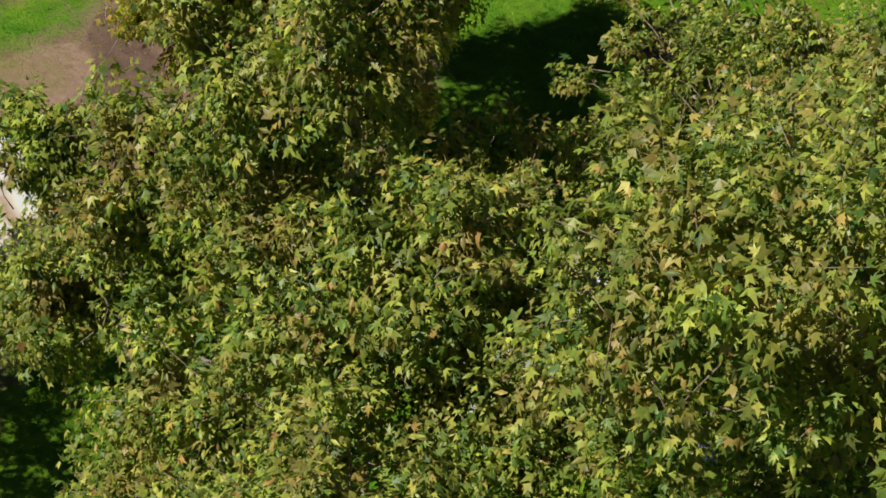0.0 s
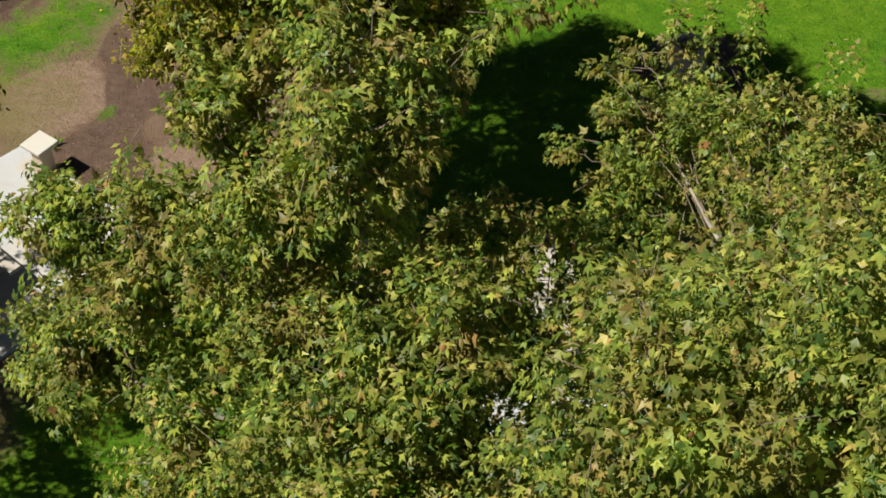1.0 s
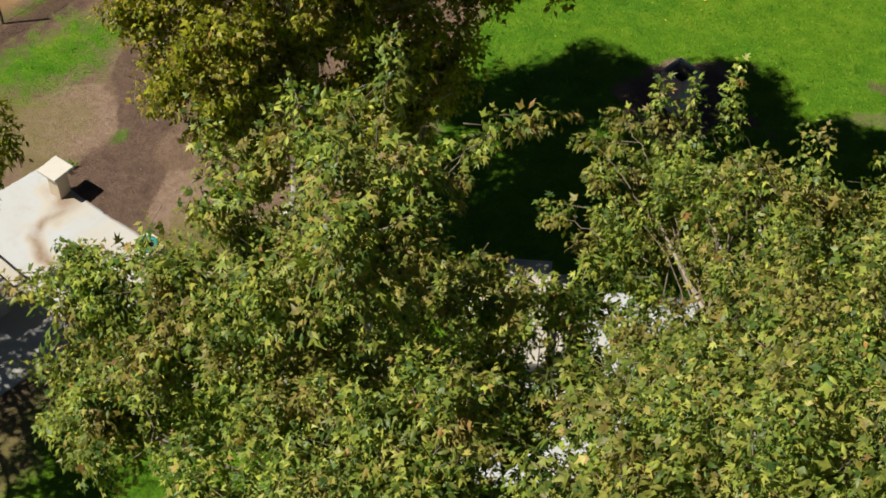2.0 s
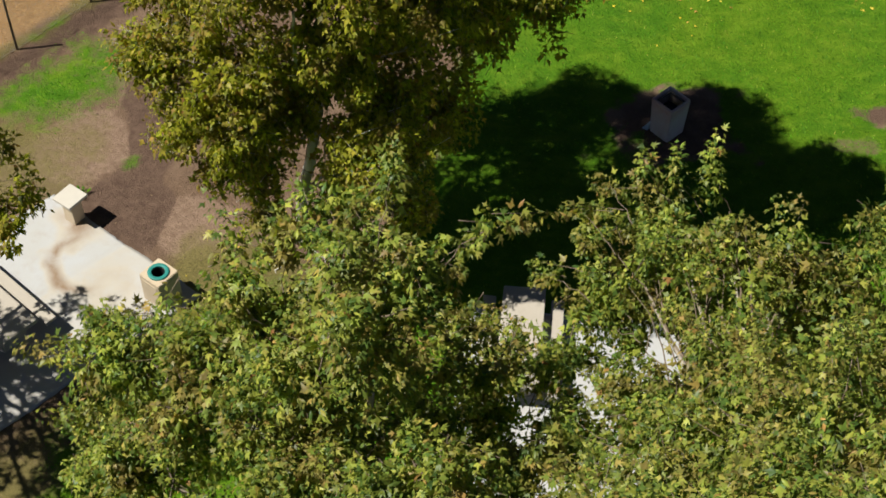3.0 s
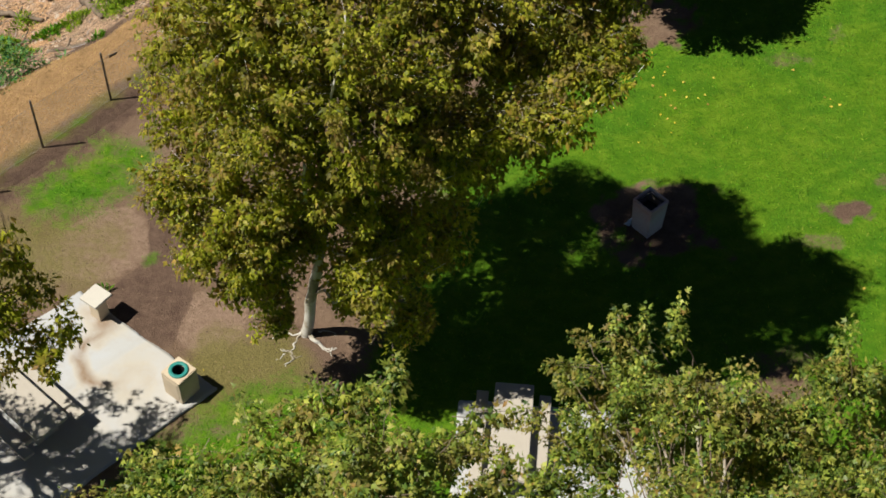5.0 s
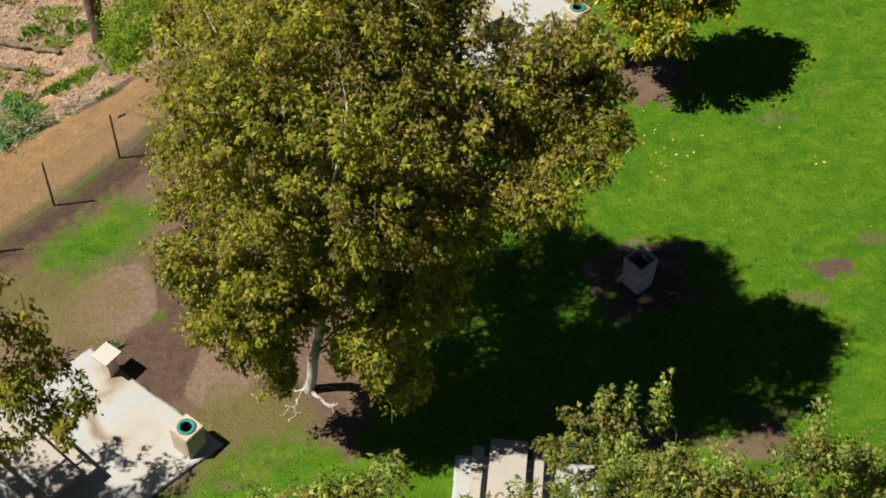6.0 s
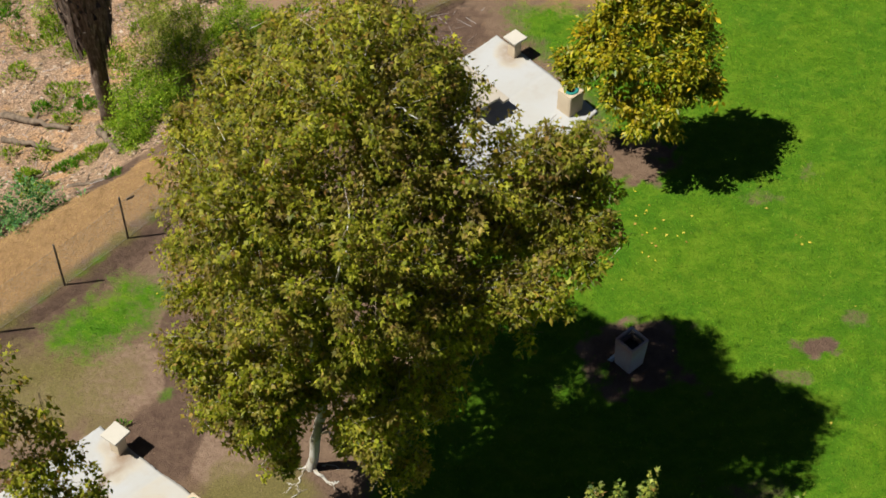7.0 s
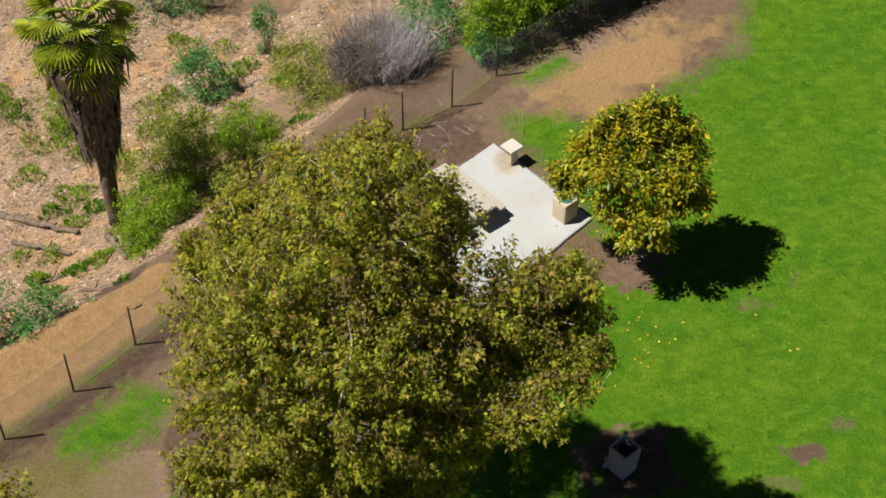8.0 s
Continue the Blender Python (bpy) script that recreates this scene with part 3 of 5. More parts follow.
LAWN = [(-60, 2), (-12.5, 5.5), (-10.1, 8.1), (-9.6, 10.0), (-9.2, 11.6), (-8.0, 13.0), (-7.5, 13.4), (-7.1, 13.8), (-6.4, 13.7), (-4.9, 13.2), (-4.2, 14.6), (-3.7, 17), (-2.9, 20),
        (-2.2, 23), (0.2, 25.6), (1.1, 27.2), (0.2, 29.0), (-1.2, 30.8), (-1.6, 32.0), (0.1, 32.2), (1.4, 31.9), (3.5, 33.6), (5.9, 35.9), (6.6, 38.7), (9, 46), (60, 90), (60, -60), (-60, -60)]
GRASS_PATCH = [(-12.8, 19.3), (-12.0, 19.7), (-11.75, 20.5), (-10.95, 20.25), (-10.5, 20.1), (-10.5, 19.4), (-10.95, 18.75), (-11.45, 18.25), (-12.1, 17.95), (-12.9, 18.0), (-13.1, 18.35)]
FAR_PATCH = [(-1.5, 33.7), (-0.9, 34.7), (0.3, 35.4), (0.4, 34.9), (-0.5, 33.9)]
DAMP = [(-10.4, 18.6), (-10.2, 18.0), (-9.9, 16.9), (-10.1, 16.5), (-10.3, 16.2), (-10.6, 15.8), (-10.6, 15.4), (-10.0, 14.85), (-9.0, 14.15), (-8.85, 14.75), (-8.75, 15.6),
        (-9.05, 16.3), (-8.75, 17.05), (-8.6, 17.6), (-9.2, 18.6), (-9.8, 19.4), (-10.3, 19.4)]


def blob(x, y, cx, cy, rx, ry, turn=0.0):
    c, s = math.cos(turn), math.sin(turn)
    u, v = ((x - cx) * c + (y - cy) * s) / rx, (-(x - cx) * s + (y - cy) * c) / ry
    return 1 - np.hypot(u, v)


def step(d, width):
    return np.clip(0.5 + d / width, 0, 1)


def cover(x, y):
    """How much of each ground cover, and of painted shade, there is at a point."""
    w = soft_noise(x, y, 1.1, 11) * 0.32 + soft_noise(x, y, 3.5, 12) * 0.13
    ragged = soft_noise(x, y, 1.6, 13) * 0.75 + soft_noise(x, y, 5.0, 14) * 0.35
    d = line_distance(x, y, CREST)
    f = line_distance(x, y, FENCE)
    edge = inside(x, y, LAWN)
    lawn = step(edge + w + ragged * 0.4, 1.2 + np.clip(y - 26, 0, 1.2))
    lawn = np.maximum(lawn, step(inside(x, y, GRASS_PATCH) + 0.25 + ragged * 0.55, 1.5) * 0.74)
    lawn = np.maximum(lawn, step(inside(x, y, FAR_PATCH) + 0.15 + ragged * 0.4, 1.2) * 0.85)
    lawn = np.maximum(lawn, step(blob(x, y, -9.85, 16.75, 0.3, 0.22, 0.6) + ragged * 0.5, 0.9) * 0.58)
    for cx, cy, rx, ry in ((-12.4, 21.1, 0.55, 0.2), (-12.75, 20.6, 0.35, 0.15), (-13.75, 19.4, 0.6, 0.15), (-11.3, 22.5, 0.4, 0.18)):
        lawn = np.maximum(lawn, step(blob(x, y, cx, cy, rx, ry, 0.86) - 0.08 + ragged * 0.75, 0.9) * 0.5)
    for cx, cy, rx, ry, k in ((1.95, 18.6, 1.55, 1.25, 1.0), (6.5, 19.25, 0.62, 0.34, 0.9), (5.5, 24.4, 0.7, 0.4, 0.42), (6.9, 25.3, 0.4, 0.6, 0.4),
                              (2.0, 25.7, 1.5, 1.1, 1.0), (5.6, 18.2, 0.8, 0.3, 0.5), (2.0, 13.9, 1.6, 0.5, 0.6), (4.5, 14.8, 1.1, 0.5, 0.45), (4.2, 13.9, 1.4, 0.6, 0.65), (7.6, 20.3, 0.5, 0.35, 0.5)):
        lawn = lawn * (1 - k * step(blob(x, y, cx, cy, rx, ry) - 0.12 + ragged, 0.7))
    lawn = lawn * (1 - 0.42 * step(blob(x, y, -7.6, 12.7, 1.9, 1.1, 0.4) + ragged * 0.5, 1.0))
    damp_shade = step(inside(x, y, DAMP) + w * 0.7, 0.45)
    damp_shade = np.maximum(damp_shade, step(0.5 - np.abs(f + 0.5) + w * 0.8 + ragged * 0.3, 0.7) * 0.85 * (y < 27))
    damp_shade = np.maximum(damp_shade, step(blob(x, y, -12.9, 24.75, 0.95, 0.5, 0.8) + w * 0.5, 0.6))
    # dark leaf litter near the fence, with a shrub's shade put into its colour
    damp_shade = np.maximum(damp_shade, step(blob(x, y, -3.9, 30.9, 1.5, 1.3, 0.5) * 1.2 + w * 1.6 + ragged * 0.5, 0.7))
    # shade of the long grass along the fence, painted as dark earth
    damp_shade = np.maximum(damp_shade, step(0.2 - np.abs(f - 0.05) + w * 0.6 + ragged * 0.4, 0.6) * 0.8 * (y < 25))
    damp_shade = np.maximum(damp_shade, step(blob(x, y, 1.95, 18.6, 1.6, 1.3) + w, 0.8) * 0.7)
    damp_shade = np.maximum(damp_shade, step(blob(x, y, 6.5, 19.25, 1.0, 0.6) + w, 0.8) * 0.6)
    damp_shade = np.maximum(damp_shade, step(blob(x, y, -6.0, 14.3, 1.3, 0.95) + w, 0.7) * 0.52)
    straw = step(np.minimum(f - 0.32, 0.75 - d) + w * 0.5 + ragged * 0.2, 0.9) * (y < 25.0)
    straw = np.maximum(straw, step(0.75 - np.abs(edge + 0.75) + ragged * 0.5, 1.2) * 0.3 * (y > 31) * (d < -0.5))
    straw = np.maximum(straw, step(blob(x, y, 2.2, 34.8, 4.8, 1.7, 0.72) * 1.5 + ragged * 0.8, 1.4) * 0.66 * (d < -0.5))
    straw = straw * (1 - step(blob(x, y, -12.9, 24.8, 1.1, 0.6, 0.85) + w + ragged * 0.3, 0.6))
    litter = step(d - 0.45 + w * 0.6, 0.6)
    scuffed = step(blob(x, y, -9.4, 34.6, 1.9, 1.3, 0.7) + ragged * 0.5, 0.8)
    scuffed = np.maximum(scuffed, step(blob(x, y, -11.2, 44.0, 3.2, 1.6, 0.3) + ragged * 0.6, 0.9))
    litter = litter * (1 - 0.8 * scuffed) * (1 - step(blob(x, y, -12.9, 24.75, 1.0, 0.55, 0.8) + ragged * 0.4, 0.7))
    straw = np.maximum(straw, 0.42 * scuffed)
    dry = np.maximum(step(blob(x, y, -7.2, 13.5, 1.5, 1.3) + w, 0.8), step(blob(x, y, -12.9, 16.8, 2.2, 1.6) + w + ragged * 0.4, 1.2) * 0.75)
    dry = np.maximum(dry, step(inside(x, y, GRASS_PATCH) + 0.4 + ragged * 0.5, 1.6) * 0.6)
    dry = np.maximum(dry, step(blob(x, y, -10.6, 8.4, 2.0, 1.6) + w + ragged * 0.4, 1.2) * 0.85)
    dry = np.maximum(dry, step(blob(x, y, -11.4, 16.1, 0.5, 0.9) + w, 0.9) * 0.6)
    dry = np.maximum(dry, step(blob(x, y, 0.8, 33.3, 2.6, 0.9) + w, 0.9) * 0.35)
    dry = np.maximum(dry, step(0.2 - np.abs(f - 0.08) + w * 0.6 + ragged * 0.4, 0.6) * 0.9)
    pale = step(blob(x, y, -11.0, 17.1, 1.25, 0.95, 0.3) + w + ragged * 0.2, 0.6)
    pale = np.maximum(pale, step(blob(x, y, -8.2, 15.0, 0.85, 0.85) + w * 0.8, 0.5))
    pale = np.maximum(pale, step(blob(x, y, -13.2, 15.9, 1.6, 0.8, 0.5) + w + ragged * 0.3, 0.8) * 0.8)
    pale = np.maximum(pale, step(blob(x, y, 0.6, 35.0, 3.4, 1.2, 0.72) + w + ragged * 0.4, 0.9) * 0.8)
    pale = np.maximum(pale, step(blob(x, y, -9.4, 34.6, 1.9, 1.3, 0.7) + ragged * 0.5, 0.8))
    return {"pale": pale, "lawn": lawn, "damp_shade": damp_shade, "straw": straw, "litter": litter, "dry": dry}


def build_ground():
    grow = [0.4 * 1.32 ** i for i in range(27)]
    fine_x, fine_y = np.arange(-24, 12.01, 0.16), np.arange(3, 48.01, 0.16)
    xs = np.concatenate([-24 - np.cumsum(grow)[::-1], fine_x, fine_x[-1] + np.cumsum(grow)])
    ys = np.concatenate([3 - np.cumsum(grow)[::-1], fine_y, fine_y[-1] + np.cumsum(grow)])
    gx, gy = np.meshgrid(xs, ys)
    x, y = gx.ravel(), gy.ravel()
    z = height(x, y)
    nx, ny = len(xs), len(ys)
    i = (np.arange(ny - 1)[:, None] * nx + np.arange(nx - 1)[None]).ravel()
    tris = np.concatenate([np.stack([i, i + 1, i + nx + 1], 1), np.stack([i, i + nx + 1, i + nx], 1)])
    me = fast_mesh("ground", np.stack([x, y, z], 1), tris, GROUND)
    me.polygons.foreach_set("use_smooth", np.ones(len(me.polygons), bool))
    for key, val in cover(x, y).items():
        me.attributes.new(key, "FLOAT", "POINT").data.foreach_set("value", val.astype(np.float32))
    return tagged(new("ground", me), "grass lawn, bare brown earth and a littered bank", "ground", kind="structure")


build_ground()

# ---------------------------------------------------------------- concrete pads
PAD_1 = [(-11.27, 15.63), (-7.78, 13.2), (-11.05, 9.7), (-14.8, 12.1)]
PAD_2 = [(-2.05, 30.7), (1.0, 27.5), (-2.05, 23.95), (-5.1, 27.3)]
PAD_3 = [(-2.5, 13.2), (1.87, 13.05), (1.75, 8.6), (-2.62, 8.75)]


def pad(corners, stains, bays=()):
    """A cast slab, 0.08 m proud of the soil, with a broken edge, cut into bays by tooled joints."""
    (ax, ay), (bx, by), (cx, cy), (dx, dy) = corners
    k = 64
    u, v = np.meshgrid(np.linspace(0, 1, k + 1), np.linspace(0, 1, k + 1))
    chip = np.stack([np.convolve(rng.uniform(-1, 1, k + 9), np.ones(9) / 9, 'valid') for _ in range(4)]) * 0.03 + rng.uniform(-1, 1, (4, k + 1)) * 0.003
    x = (1 - v) * ((1 - u) * ax + u * bx) + v * ((1 - u) * dx + u * cx)
    y = (1 - v) * ((1 - u) * ay + u * by) + v * ((1 - u) * dy + u * cy)
    mx, my = (ax + bx + cx + dx) / 4, (ay + by + cy + dy) / 4
    for edge, sl in ((0, (0, slice(None))), (1, (k, slice(None))), (2, (slice(None), 0)), (3, (slice(None), k))):
        x[sl] += (x[sl] - mx) * chip[edge]
        y[sl] += (y[sl] - my) * chip[edge]
    z = np.full(x.shape, 0.08) + soft_noise(x, y, 0.6, 21) * 0.006
    z[k // 2, :] -= 0.012
    z[:, k // 2] -= 0.012
    n = (k + 1) ** 2
    top = np.stack([x.ravel(), y.ravel(), z.ravel()], 1)
    idx = np.arange(n).reshape(k + 1, k + 1)
    rim = np.concatenate([idx[0, :], idx[1:, k], idx[k, :-1][::-1], idx[1:-1, 0][::-1]])
    low = top[rim].copy()
    low[:, 2] = -0.12
    a, b, c, d = idx[:-1, :-1].ravel(), idx[:-1, 1:].ravel(), idx[1:, 1:].ravel(), idx[1:, :-1].ravel()
    tris = [np.stack([a, c, b], 1), np.stack([a, d, c], 1)]
    m = len(rim)
    j = np.arange(m)
    j2 = (j + 1) % m
    tris += [np.stack([rim[j], rim[j2], n + j2], 1), np.stack([rim[j], n + j2, n + j], 1)]
    me = fast_mesh("pavement", np.concatenate([top, low]), np.concatenate(tris), SLAB)
    stain = np.zeros(n + m)
    for sx, sy, ra, rb, k2 in stains:
        r = np.hypot(top[:, 0] - sx, top[:, 1] - sy) + soft_noise(top[:, 0], top[:, 1], 1.7, 33) * 0.3
        side = 1.0 if ra < 0.5 else np.clip(0.45 - (top[:, 0] - sx) / ra * 0.75 - (top[:, 1] - sy) / ra * 0.2, 0, 1)
        stain[:n] = np.maximum(stain[:n], k2 * side * np.clip(1 - np.abs(r - ra) / rb, 0, 1))
    for bu, bv, k2 in bays:
        m2 = ((u.ravel() > 0.5) == bu) & ((v.ravel() > 0.5) == bv)
        stain[:n] = np.maximum(stain[:n], k2 * m2)
    me.attributes.new("stain", "FLOAT", "POINT").data.foreach_set("value", stain.astype(np.float32))
    return me


tagged(new("pavement", pad(PAD_1, [(-10.6, 14.78, 0.1, 0.55, 1.0), (-10.1, 13.95, 0.8, 0.3, 1.0), (-9.6, 13.2, 0.3, 0.6, 0.3)], [(True, False, 0.13), (True, True, 0.1)])),
       "weathered pale concrete slab with brown run-off stains", "pavement", kind="structure")
tagged(new("pavement", pad(PAD_2, [(-1.5, 29.9, 0.1, 0.6, 0.8)])), "bright pale concrete slab beside a small tree", "pavement", kind="structure")
tagged(new("pavement", pad(PAD_3, [])), "pale concrete slab under a picnic table", "pavement", kind="structure")


# ---------------------------------------------------------------- picnic tables, pedestals, bins
def picnic_table(at, turn, label):
    t = thing("picnic_table", pose(at[0], at[1], 0.08, 0, 0, turn), label, "table", "concrete picnic tables")
    part("tabletop", block("tabletop", 0.82, 2.4, 0.09, TABLE_CONCRETE, 0.015, (0, 0, 0.64), 1, 0.004, 1), t)
    for sx in (-1, 1):
        seat = part("bench", block("bench", 0.25, 2.34, 0.08, TABLE_CONCRETE, 0.014, (sx * 0.67, -0.02, 0.36), 1, 0.004, 2), t)
        for sy in (-1, 1):
            part("bench_leg", block("bench_leg", 0.16, 0.14, 0.35, TABLE_CONCRETE, 0.012, (sx * 0.67, sy * 0.78 + 0.15, 0.0)), seat)
    for sy in (-1, 1):
        part("leg", block("leg", 0.56, 0.16, 0.635, TABLE_CONCRETE, 0.015, (0, sy * 0.78, 0.0), 0.85), t)
        part("bench_support", block("bench_support", 1.5, 0.12, 0.12, TABLE_CONCRETE, 0.01, (0, sy * 0.78, 0.236)), t)
    return t


picnic_table((-1.365, 12.0), -2.3, "cream concrete picnic table with two attached benches")
picnic_table((-11.79, 12.26), 51.0, "cream concrete picnic table half in dappled shade")
picnic_table((-3.0, 27.75), 43.0, "cream concrete picnic table behind sycamore leaves")


def pedestal(at, turn, label):
    t = thing("concrete_pedestal", pose(at[0], at[1], 0.08, 0, 0, turn), label, "pedestal", "concrete pedestals")
    part("column", block("column", 0.3, 0.3, 0.62, BIN_CONCRETE, 0.02, (0, 0, 0), 0.92, 0.006, 3), t)
    part("top_plate", block("top_plate", 0.5, 0.5, 0.075, TOP_CONCRETE, 0.012, (0, 0, 0.618), 1, 0.006, 4), t)
    return t


pedestal((-10.68, 15.02), -33.0, "square concrete pedestal with an overhanging slab top")
pedestal((-1.51, 29.84), -45.0, "square concrete pedestal with an overhanging slab top")


def bin_body(size, high, wall, material, name="body", taper=1.0, hole=None):
    """A hollow square concrete body; hole: the radius of a round opening, else it is open above."""
    bm = bmesh.new()
    s, k = size / 2, 4
    ring = lambda r, z: [bm.verts.new((r * sx, r * sy, z)) for sx, sy in ((-1, -1), (1, -1), (1, 1), (-1, 1))]
    a, b = ring(s * taper, 0), ring(s, high)
    for i in range(4):
        bm.faces.new((a[i], a[(i + 1) % 4], b[(i + 1) % 4], b[i]))
    if hole is None:
        c, d = ring(s - wall, high), ring(s - wall, 0.1)
        for i in range(4):
            bm.faces.new((b[i], b[(i + 1) % 4], c[(i + 1) % 4], c[i]))
            bm.faces.new((c[i], c[(i + 1) % 4], d[(i + 1) % 4], d[i]))
        bm.faces.new(d)
        sharp = [e for e in bm.edges if all(v in a + b + c for v in e.verts)]
    else:
        seg = 24
        rim = [bm.verts.new((hole * math.cos(math.pi * (0.25 + 2 * q / seg) + math.pi), hole * math.sin(math.pi * (0.25 + 2 * q / seg) + math.pi), high)) for q in range(seg)]
        deep = [bm.verts.new((v.co.x, v.co.y, high - 0.5)) for v in rim]
        per = seg // 4
        for i in range(4):
            bm.faces.new([b[i], b[(i + 1) % 4]] + [rim[(i * per + q) % seg] for q in range(per, -1, -1)])
        for q in range(seg):
            bm.faces.new((rim[q], rim[(q + 1) % seg], deep[(q + 1) % seg], deep[q]))
        bm.faces.new(deep)
        sharp = [e for e in bm.edges if all(v in a + b for v in e.verts)]
    bmesh.ops.recalc_face_normals(bm, faces=bm.faces[:])
    bmesh.ops.bevel(bm, geom=sharp, offset=0.014, segments=2, affect="EDGES")
    me = bpy.data.meshes.new(name)
    bm.to_mesh(me)
    bm.free()
    me.materials.append(material)
    return me


def annulus(name, r0, r1, z0, z1, material, seg=32):
    s = Shape()
    prof = [(r1, z0), (r1, z1 - 0.008), (r1 - 0.012, z1), (r0 + 0.01, z1), (r0, z1 - 0.01), (r0, z0)]
    v = [(r * math.cos(2 * math.pi * q / seg), r * math.sin(2 * math.pi * q / seg), z) for q in range(seg) for r, z in prof]
    p = len(prof)
    f = [(q * p + i, ((q + 1) % seg) * p + i, ((q + 1) % seg) * p + (i + 1) % p, q * p + (i + 1) % p) for q in range(seg) for i in range(p)]
    s.add(v, f)
    return s.mesh(name, material, True)


def trash_bin(at, turn, label):
    t = thing("trash_bin", pose(at[0], at[1], 0.08, 0, 0, turn), label, "trash bin", "concrete trash bins")
    body = part("body", bin_body(0.54, 0.75, 0.05, BIN_CONCRETE, hole=0.14), t)
    part("ring", annulus("ring", 0.132, 0.215, 0.745, 0.785, TEAL), t, "teal plastic rim round the opening")
    bag = Shape()
    bag.tube([(0, 0, 0.35), (0, 0, 0.5), (0, 0, 0.74)], [0.12, 0.128, 0.124], 20, False)
    bag.add([(0.12 * math.cos(2 * math.pi * q / 20), 0.12 * math.sin(2 * math.pi * q / 20), 0.4) for q in range(20)], [tuple(range(20))])
    part("liner", bag.mesh("liner", BLACK, True), t, "black bag inside")
    for sx, sy, w, d in ((0, -1, 0.40, 0.02), (0, 1, 0.40, 0.02), (-1, 0, 0.02, 0.40), (1, 0, 0.02, 0.40)):
        part("panel", block("panel", w, d, 0.56, BIN_CONCRETE, 0.005, (sx * 0.268, sy * 0.268, 0.09)), body)
    return t


trash_bin((-8.49, 13.09), -35.0, "square concrete trash bin with a teal round opening")
trash_bin((0.16, 27.55), -45.0, "square concrete trash bin beside a small yellow-green tree")

# an old open receptacle in the shade of the sycamore
rec = thing("waste_receptacle", pose(1.69, 18.42, 0, 0, 0, 45.0), "open square concrete receptacle with faded red stains", "trash bin")
part("body", bin_body(0.6, 0.98, 0.055, OLD_CONCRETE, taper=0.86), rec)
part("rim", annulus("rim", 0.28, 0.33, 0.88, 0.92, STEEL, 4), rec, "dull metal inner rim", pose(0, 0, 0, 0, 0, 45))
part("liner", block("liner", 0.44, 0.44, 0.55, BLACK, 0.03, (0, 0, 0.11), 0.95, 0.03, 9), rec, "crumpled dark bag")
wedge = Shape()
wedge.add([(-0.06, 0.30, 0), (-0.30, 0.29, 0), (-0.34, 0.42, 0), (-0.08, 0.44, 0), (-0.10, 0.29, 0.22), (-0.24, 0.285, 0.2)],
          [(0, 1, 2, 3), (0, 3, 4), (3, 2, 5, 4), (2, 1, 5), (1, 0, 4, 5)])
part("torn_bag", wedge.mesh("torn_bag", PALE_PLASTIC), rec, "pale scrap of plastic against its foot")

# ---------------------------------------------------------------- fence along the bank
def fence():
    t = thing("fence", pose(0, 0, 0), "rusty steel posts with sagging chain-link wire", "fence")
    post = Shape().tube([(0, 0, -0.1), (0, 0, 1.6), (0, 0, 1.63)], [0.03, 0.029, 0.02], 8).mesh("post", STEEL, True)
    for x, y in FENCE:
        part("post", post, t, at=pose(x, y, land(x, y)))
    for (ax, ay), (bx, by) in zip(FENCE, FENCE[1:]):
        s = Shape()
        L = math.hypot(bx - ax, by - ay)
        ux, uy = (bx - ax) / L, (by - ay) / L
        za, zb = land(ax, ay), land(bx, by)
        high, gap, r = 1.42, 0.085, 0.0022

        def place(u, z):
            k = u / L
            sag = 0.03 * math.sin(math.pi * k) * (z / high)
            return (ax + ux * u, ay + uy * u, za + (zb - za) * k + z - sag)

        def wire(u0, z0, u1, z1, r):
            p, q = Vector(place(u0, z0)), Vector(place(u1, z1))
            d = (q - p).normalized()
            e = Vector((-uy, ux, 0))
            w = d.cross(e)
            ring = [e * r, (e * -0.5 + w * 0.87) * r, (e * -0.5 - w * 0.87) * r]
            s.add([p + c for c in ring] + [q + c for c in ring], [(0, 1, 4, 3), (1, 2, 5, 4), (2, 0, 3, 5)])

        k = -high
        while k < L:
            for flip in (0, 1):
                u0, u1 = max(k, 0.0), min(k + high, L)
                z0, z1 = u0 - k, u1 - k
                if flip:
                    wire(L - u0, z0, L - u1, z1, r)
                else:
                    wire(u0, z0, u1, z1, r)
            k += gap
        for z in (0.03, high):
            for i in range(4):
                wire(L * i / 4, z, L * (i + 1) / 4, z, 0.004)
        part("wire_mesh", s.mesh("wire_mesh", WIRE), t, "thin chain-link mesh")
    strip = block("tag", 0.26, 0.012, 0.07, STEEL, 0.003)
    part("tag", strip, t, "dark strip tied to the wire", pose(-11.6, 22.13, 1.27, 0, 12, 54))
    return t


fence()

# ---------------------------------------------------------------- trees
THREE = three_leaf()
NEAR_LEAVES = [palmate_leaf(), three_leaf(), curled_leaf()]
FAR_LEAVES = [three_leaf(), three_leaf(), curled_leaf()]

